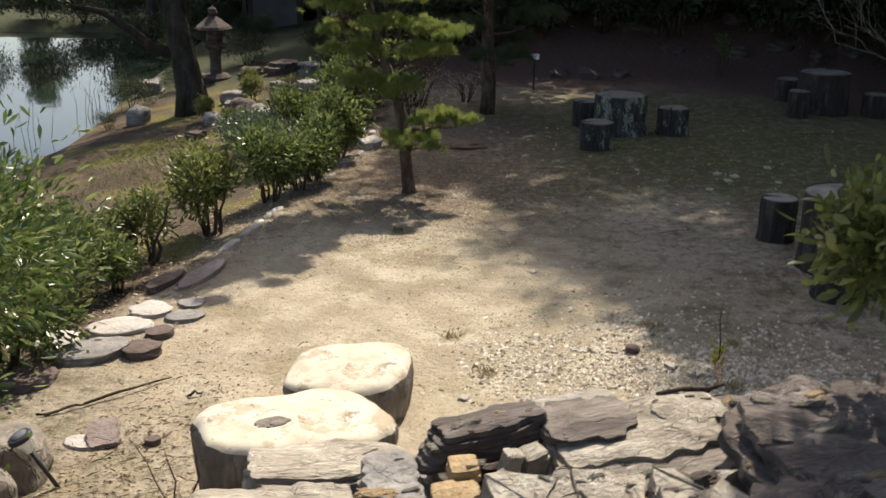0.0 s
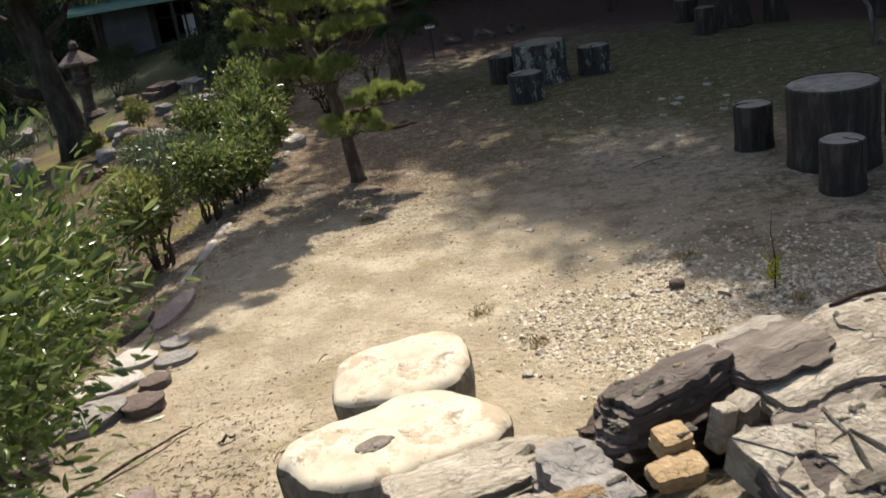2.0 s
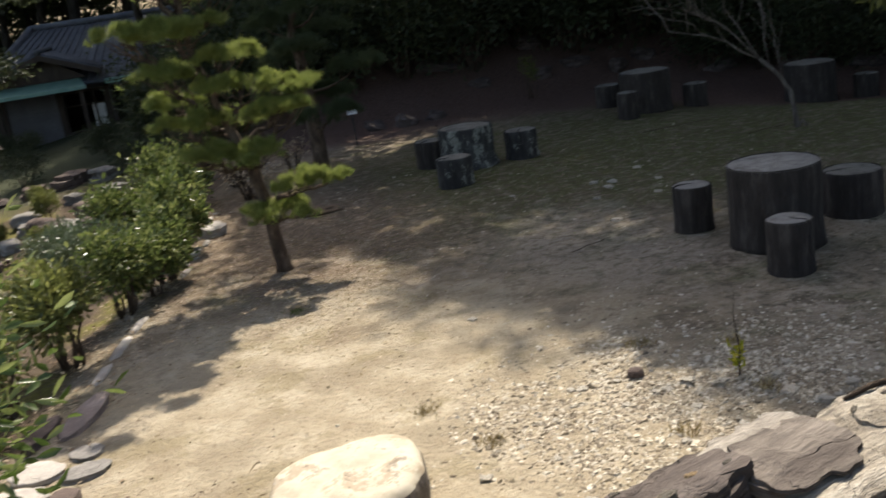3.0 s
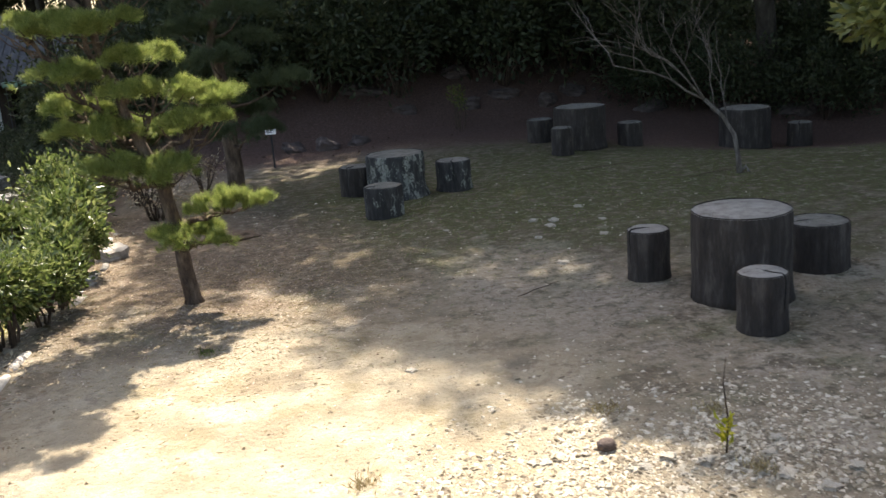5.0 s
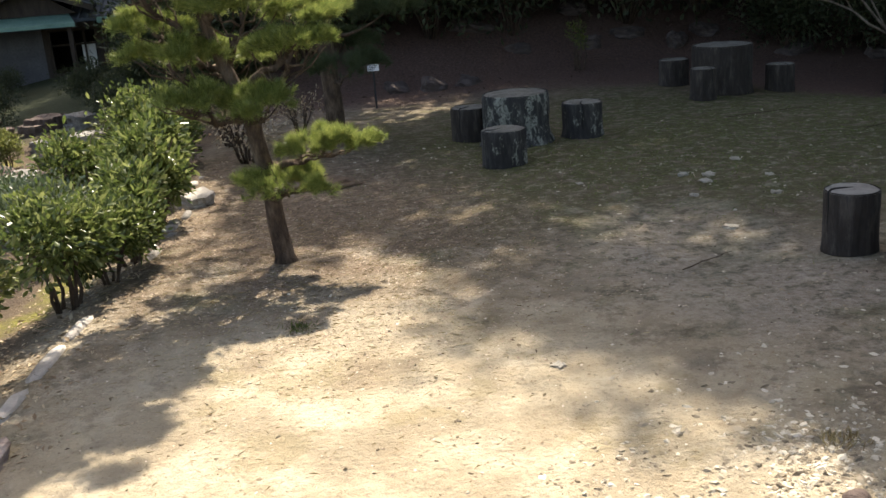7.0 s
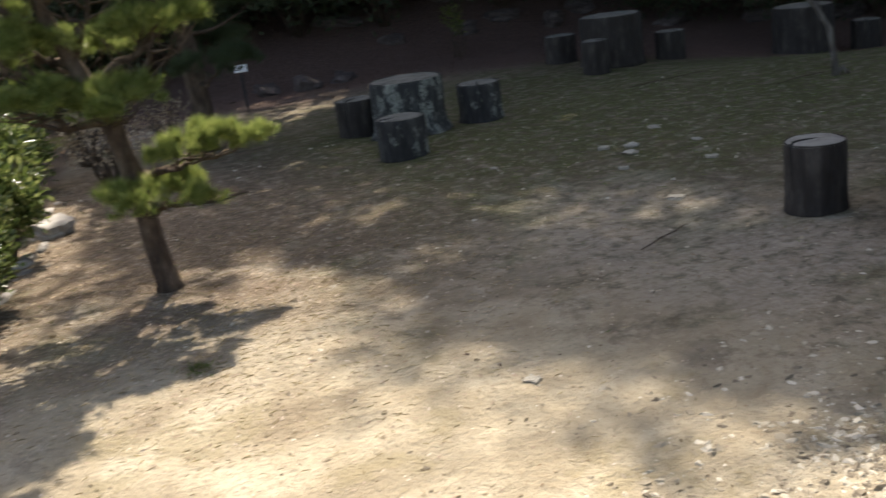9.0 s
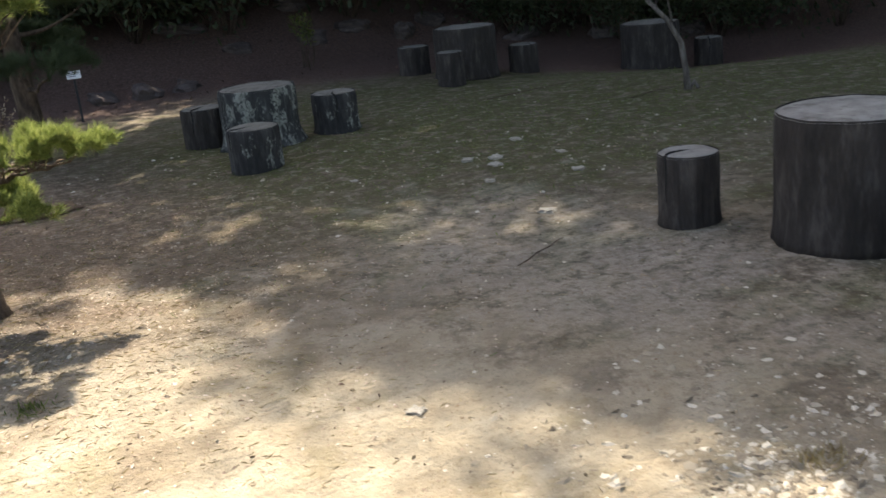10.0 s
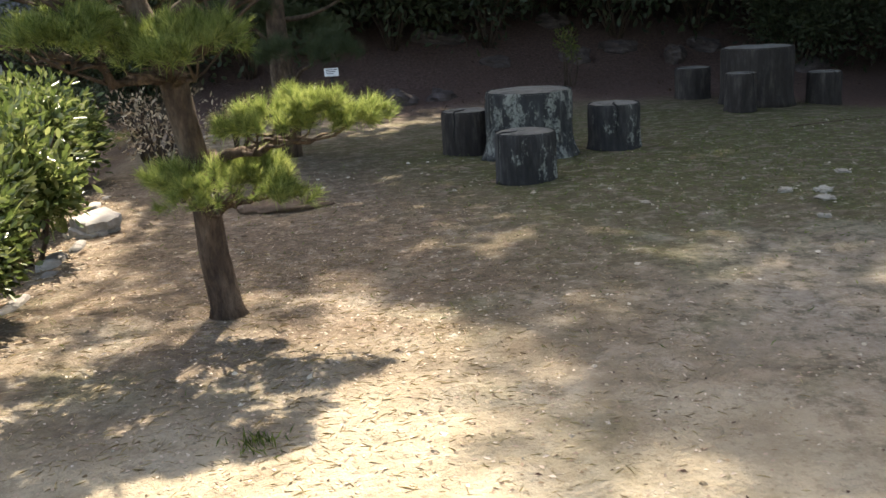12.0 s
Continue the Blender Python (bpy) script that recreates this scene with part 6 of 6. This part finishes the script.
    part("eave_edge", box(bmesh.new(), 3.5, W + 0.8, -o - 0.12, -o - 0.02, rz - 0.16, rz + 0.0, 0.02), COPPER, e, "green copper edge of the roof")
    # gabled porch roof in front of the main roof
    apex, y1, y2 = 3.05, -1.15, 1.9
    g0, g1, gm = (-0.2, 2.35), (3.5, 2.42), 1.85
    porch = slope("porch_roof", (g0[0], y2, g0[1]), (g0[0], y1, g0[1]), (gm, y1, apex), (gm, y2, apex), 0.08, ROOF_TILE, e, "gabled porch roof with grey tiles")
    slope("porch_roof_side", (g1[0], y1, g1[1]), (g1[0], y2, g1[1]), (gm, y2, apex), (gm, y1, apex), 0.08, ROOF_TILE, porch)
    tile_rows(porch, (g1[0], y1, g1[1]), (g1[0], y2, g1[1]), (gm, y2, apex), (gm, y1, apex), 12)
    tile_rows(porch, (g0[0], y2, g0[1]), (g0[0], y1, g0[1]), (gm, y1, apex), (gm, y2, apex), 12)
    v, f = tube([(gm, y1 - 0.05, apex + 0.06), (gm, y2, apex + 0.06)], [0.09, 0.09], 8)
    link_mesh("ridge", v, f, ROOF_TILE, porch)
    for q in (g0, g1):
        slope("barge_board", (q[0], y1 - 0.04, q[1] - 0.03), (q[0], y1 - 0.01, q[1] - 0.03), (gm, y1 - 0.01, apex - 0.03), (gm, y1 - 0.04, apex - 0.03), 0.16, DARK_WOOD, porch)
    link_mesh("gable", [(g0[0] + 0.5, y1 + 0.4, 2.2), (g1[0] - 0.5, y1 + 0.4, 2.2), (gm, y1 + 0.4, apex - 0.12), (g0[0] + 0.5, y1 + 0.5, 2.2), (g1[0] - 0.5, y1 + 0.5, 2.2), (gm, y1 + 0.5, apex - 0.12)],
              [(0, 1, 2), (5, 4, 3), (0, 3, 4, 1), (1, 4, 5, 2), (2, 5, 3, 0)], DARK_WOOD, porch, "dark boarded gable", False)
    slope("canopy", (-0.35, -1.5, 1.98), (3.0, -1.5, 1.98), (2.7, -0.35, 2.28), (0.0, -0.35, 2.28), 0.10, COPPER, e, "green copper canopy below the gable")
    for x in (0.35, 2.75):
        part("post", box(bmesh.new(), x, x + 0.12, -1.3, -1.18, -0.05, 2.0, 0.01), DARK_WOOD, e)


house()

# ---------- woods ----------
ev = shrub("evergreen_shrub", 1.5, 1.4, 1.7, 0.2, 4200, 0.13, FOREST, 61, "dark evergreen undergrowth at the edge of the woods", "shrub", "undergrowth of the woods", 8, 18)
ev2 = shrub("evergreen_shrub", 1.3, 1.3, 1.3, 0.1, 3600, 0.11, FOREST, 62, "dark leafy undergrowth at the edge of the woods", "shrub", "undergrowth of the woods", 8, 14)
rw = random.Random(21)
spots = []
for i in range(46):
    s = i / 45
    x = -1.5 + 17.5 * s
    yy = 23.2 + 1.2 * math.sin(i * 1.9) + (0 if x < 9 else -(x - 9) * 0.85)
    spots.append((x, yy + (2.4 if i % 2 else 0.0)))
for i, (x, yy) in enumerate(spots):
    src = (ev, ev2)[i % 2]
    s = rw.uniform(0.8, 1.35)
    if i < 2:
        place(src, x, yy, rw.uniform(0, 360), s)
    else:
        c = copy_thing(src, pose(x, yy, gz(x, yy), 0, 0, rw.uniform(0, 360)))
        c.scale = (s, s, s)

for i, (x, y, z) in enumerate([(10.6, 18.9, 0.7), (11.6, 17.6, 0.8), (12.6, 16.0, 0.9), (13.2, 14.2, 0.9), (9.4, 20.4, 0.7), (13.4, 12.0, 0.9), (-5.0, 55.0, 2.2), (-1.0, 54.0, 2.2), (-9.5, 56.0, 2.2), (3.0, 52.0, 2.2), (-14.0, 58.0, 2.2)]):
    c = copy_thing((ev, ev2)[i % 2], pose(x, y, gz(x, y), 0, 0, i * 71))
    c.scale = (z, z, z)

TALL = "tall dark forest tree with a dense evergreen crown"
t1 = grown_tree("forest_tree", 14, 0.24, (0.4, 0.2), [(0.4, 0, 9.0, 3.4, 2.6), (-0.8, 0.6, 11.5, 3.2, 2.4), (1.2, -0.5, 13.0, 2.6, 2.2), (0, 0.3, 6.4, 2.8, 1.8)], 71, TALL, FOREST, 0.30, 2600)
t2 = grown_tree("forest_tree", 12, 0.2, (-0.3, 0.3), [(0.2, 0, 8.0, 3.2, 2.4), (-0.6, 0.4, 10.4, 2.9, 2.2), (0.6, -0.6, 5.6, 2.9, 1.9)], 72, TALL, FOREST, 0.28, 2600)
TREES = [
    # x, y, scale
    (8.9, 22.9, 1.35), (0.2, 28.5, 0.7), (13.2, 20.5, 1.3), (15.5, 18.0, 1.2), (16.0, 14.0, 1.2), (7.2, 24.6, 0.95), (1.6, 24.4, 0.6), (-0.8, 26.0, 0.6), (11.0, 26.5, 1.3), (14.6, 24.5, 1.3), (18.0, 20.0, 1.2), (14.5, 8.5, 1.1),
    (13.5, 4.5, 1.0), (6.5, 29.0, 0.9), (2.2, 30.0, 0.75), (-9.5, 47.0, 0.6), (-8.0, 43.5, 0.8), (-20.0, 62.0, 0.5), (-27.0, 64.0, 0.5), (-34.0, 62.0, 0.5), (-42.0, 60.0, 0.5), (-3.0, 44.0, 0.9), (13.0, 31.0, 1.1), (20.0, 26.0, 1.1), (20.0, 9.0, 1.0), (9.0, 33.0, 1.0), (3.0, 42.0, 0.9), (-2.2, 30.5, 0.7), (-9.6, 31.8, 0.75), (-6.5, 43.0, 1.0), (0.8, 33.5, 0.9), (-5.2, 41.8, 1.25), (-1.6, 41.6, 1.2), (-9.2, 41.8, 1.15), (-3.4, 46.0, 1.2), (3.4, 40.0, 1.1), (-11.5, 51.0, 1.0), (-13.5, 53.0, 1.0), (-15.5, 55.0, 1.0), (-17.5, 56.0, 0.9), (-7.6, 48.0, 0.75), (-6.2, 50.0, 0.85), (-9.0, 49.5, 0.75), (-5.5, 58.0, 1.2), (-2.0, 60.0, 1.2), (1.5, 57.0, 1.2), (-9.5, 60.0, 1.2), (-13.0, 62.0, 1.2), (5.0, 58.0, 1.2)]
for i, (x, y, s) in enumerate(TREES):
    src = (t1, t2)[i % 2]
    if i < 2:
        place(src, x, y, rw.uniform(0, 360), s)
    else:
        c = copy_thing(src, pose(x, y, gz(x, y), 0, 0, rw.uniform(0, 360)))
        c.scale = (s, s, s)
# only the low branch shows; the high blobs are added to shade the rocks
t3 = place(grown_tree("overhanging_tree", 6.5, 0.18, (-0.6, 0.4), [(-2.0, 0.6, 3.2, 1.4, 0.8), (-0.6, 0.6, 4.6, 2.2, 1.3), (-1.4, -0.6, 5.4, 2.2, 1.3), (0.8, 0.5, 5.6, 2.0, 1.3), (-2.85, 0.65, 2.1, 0.75, 0.36), (-2.4, 1.6, 7.4, 1.8, 1.1), (-3.1, 0.2, 6.4, 1.6, 1.0), (-3.9, -1.2, 6.0, 1.4, 0.9), (-4.75, -1.15, 6.0, 0.7, 0.5)], 75, "leafy tree with a branch hanging over the yard", OLIVE, 0.10, 2600, TREE_BARK, 12), 7.2, 7.0)
# crowns from here on are out of view, placed to shape the yard's shade
place(grown_tree("leaning_tree", 10.5, 0.24, (-2.2, 0.4), [(-3.6, 0.5, 8.0, 3.0, 1.8), (-1.5, 1.5, 9.5, 3.0, 2.0), (-3.4, 2.8, 8.4, 2.6, 1.7), (0.0, 0.0, 10.0, 3.0, 2.0), (-3.6, -1.6, 8.2, 2.5, 1.7), (-5.1, 1.3, 8.0, 1.5, 1.0), (-6.6, 2.1, 8.0, 0.75, 0.6), (-7.0, 3.0, 8.0, 0.6, 0.5), (-6.0, 1.5, 8.0, 0.75, 0.6)], 76, "unseen leaning tree added to shade the right of the yard", FOREST, 0.26, 2400), 10.8, 10.5)
place(grown_tree("slender_tree", 16, 0.16, (-0.8, -3.4), [(-2.0, -4.5, 12.7, 0.6, 0.5), (-0.6, -4.5, 11.5, 1.7, 1.5), (-0.8, -4.6, 13.6, 1.7, 1.5), (-0.8, -4.9, 15.6, 1.4, 1.3), (-1.4, -4.9, 14.4, 1.2, 1.0)], 77, "tall slender forest tree, its unseen crown set to shade the yard", FOREST, 0.22, 1300), 6.1, 25.1)
place(grown_tree("slender_tree", 18, 0.17, (-1.4, -3.4), [(-2.0, -4.4, 13.5, 2.1, 1.7), (-2.2, -4.4, 16.0, 2.2, 1.8), (-1.5, -4.7, 18.2, 1.4, 1.2)], 78, "very tall slender forest tree, its unseen crown set to shade the yard", FOREST, 0.25, 2300), 9.0, 22.8)
place(grown_tree("slender_tree", 11, 0.13, (-0.4, -3.0), [(-0.5, -4.3, 8.6, 1.4, 1.1), (-0.6, -4.4, 10.2, 1.2, 1.0)], 79, "slender forest tree, its thin unseen crown set to shade the yard", FOREST, 0.2, 800), 2.5, 23.8)
place(grown_tree("slender_tree", 12, 0.17, (-0.4, -2.8), [(0.0, -3.5, 7.6, 2.9, 2.2), (-0.7, -3.2, 9.8, 2.7, 2.0), (0.5, -4.0, 5.6, 2.4, 1.5)], 80, "leaning forest tree, its unseen crown set to shade the yard", FOREST, 0.27, 2500), 4.7, 24.4)
place(grown_tree("slender_tree", 9, 0.13, (-0.6, -2.4), [(-0.6, -3.4, 6.3, 1.6, 1.2), (-1.0, -2.0, 7.2, 1.5, 1.1), (-0.2, -2.6, 8.2, 1.3, 1.0), (1.0, -2.7, 7.0, 1.3, 1.0)], 81, "slender forest tree, its unseen crown set to shade behind the pines", FOREST, 0.24, 1500), 2.2, 24.6)
# crown added to block skylight over the far tables
place(grown_tree("leaning_tree", 9, 0.2, (-1.6, -0.6), [(-2.6, -1.4, 6.0, 2.6, 1.3), (-4.6, -2.0, 6.4, 2.2, 1.2), (-1.0, -2.6, 7.2, 2.6, 1.4)], 82, "forest tree with an unseen crown added to darken the far tables", FOREST, 0.26, 2400), 11.6, 19.2)
for i in range(16):
    x, y = -8.5 - i * 1.7, 36.6 + 0.8 * math.sin(i * 2.1)
    c = copy_thing((ev, ev2)[i % 2], pose(x, y, gz(x, y), 0, 0, i * 67))
    c.scale = (0.8, 0.8, 0.6 + 0.25 * (i % 3))
    tagged(c, "dark shrub on the far bank of the pond", "", "shrubs beyond the pond")
for i, (x, y, z) in enumerate([(-9.5, 40.5, 1.2), (-11.0, 42.0, 1.3), (-12.6, 43.5, 1.3), (-14.2, 44.0, 1.2), (-9.0, 37.8, 1.0), (-16.0, 44.5, 1.2), (-10.5, 39.0, 1.0), (-8.6, 34.5, 0.9), (-13.0, 40.5, 0.8),
                               (-6.9, 32.4, 0.42), (-3.0, 32.6, 0.45), (-1.6, 31.8, 0.5), (-5.9, 30.6, 0.35), (-8.0, 28.5, 0.5), (-9.4, 30.5, 0.7), (-2.6, 21.8, 0.42), (-1.9, 23.4, 0.5), (-3.4, 25.8, 0.5), (-0.9, 22.0, 0.45)]):
    c = copy_thing((ev, ev2)[i % 2], pose(x, y, gz(x, y), 0, 0, i * 83))
    c.scale = (z, z, z)
    tagged(c, "dark evergreen shrub in the garden by the house", "", "shrubs round the house")
for i, (x, y, a, b, h) in enumerate([(-3.95, 18.3, 0.5, 0.4, 0.32), (-3.5, 17.6, 0.45, 0.35, 0.28), (-3.2, 18.6, 0.6, 0.4, 0.36), (-4.3, 17.4, 0.35, 0.3, 0.26), (-3.0, 16.9, 0.4, 0.35, 0.3), (-4.4, 19.6, 0.5, 0.4, 0.3), (-3.7, 16.4, 0.3, 0.26, 0.26), (-6.1, 18.9, 0.5, 0.4, 0.45)]):
    flat_stone(x, y, a, b, h, 37 * i, 270 + i, GREY_ROCK if i % 2 else BROWN_ROCK, "weathered rock on the garden bank", 0.0, "garden_rock", "rocks on the garden bank")
g = np.random.default_rng(90)
V, F = [], []
for i in range(22):
    x, y = g.normal(-7.6, 0.3), g.uniform(17.0, 22.5)
    v, f = tube([(x, y, gz(x, y) - 0.05), (x + g.normal(0, 0.06), y, gz(x, y) + 0.5), (x + g.normal(0, 0.15), y, gz(x, y) + g.uniform(0.7, 1.3))], [0.006, 0.005, 0.002], 4)
    F.extend(tuple(len(V) + q for q in p) for p in f)
    V.extend(v)
tagged(link_mesh("reeds", V, F, STEM_BARK), "thin dry reeds standing at the pond edge", "reed", "", "stuff")
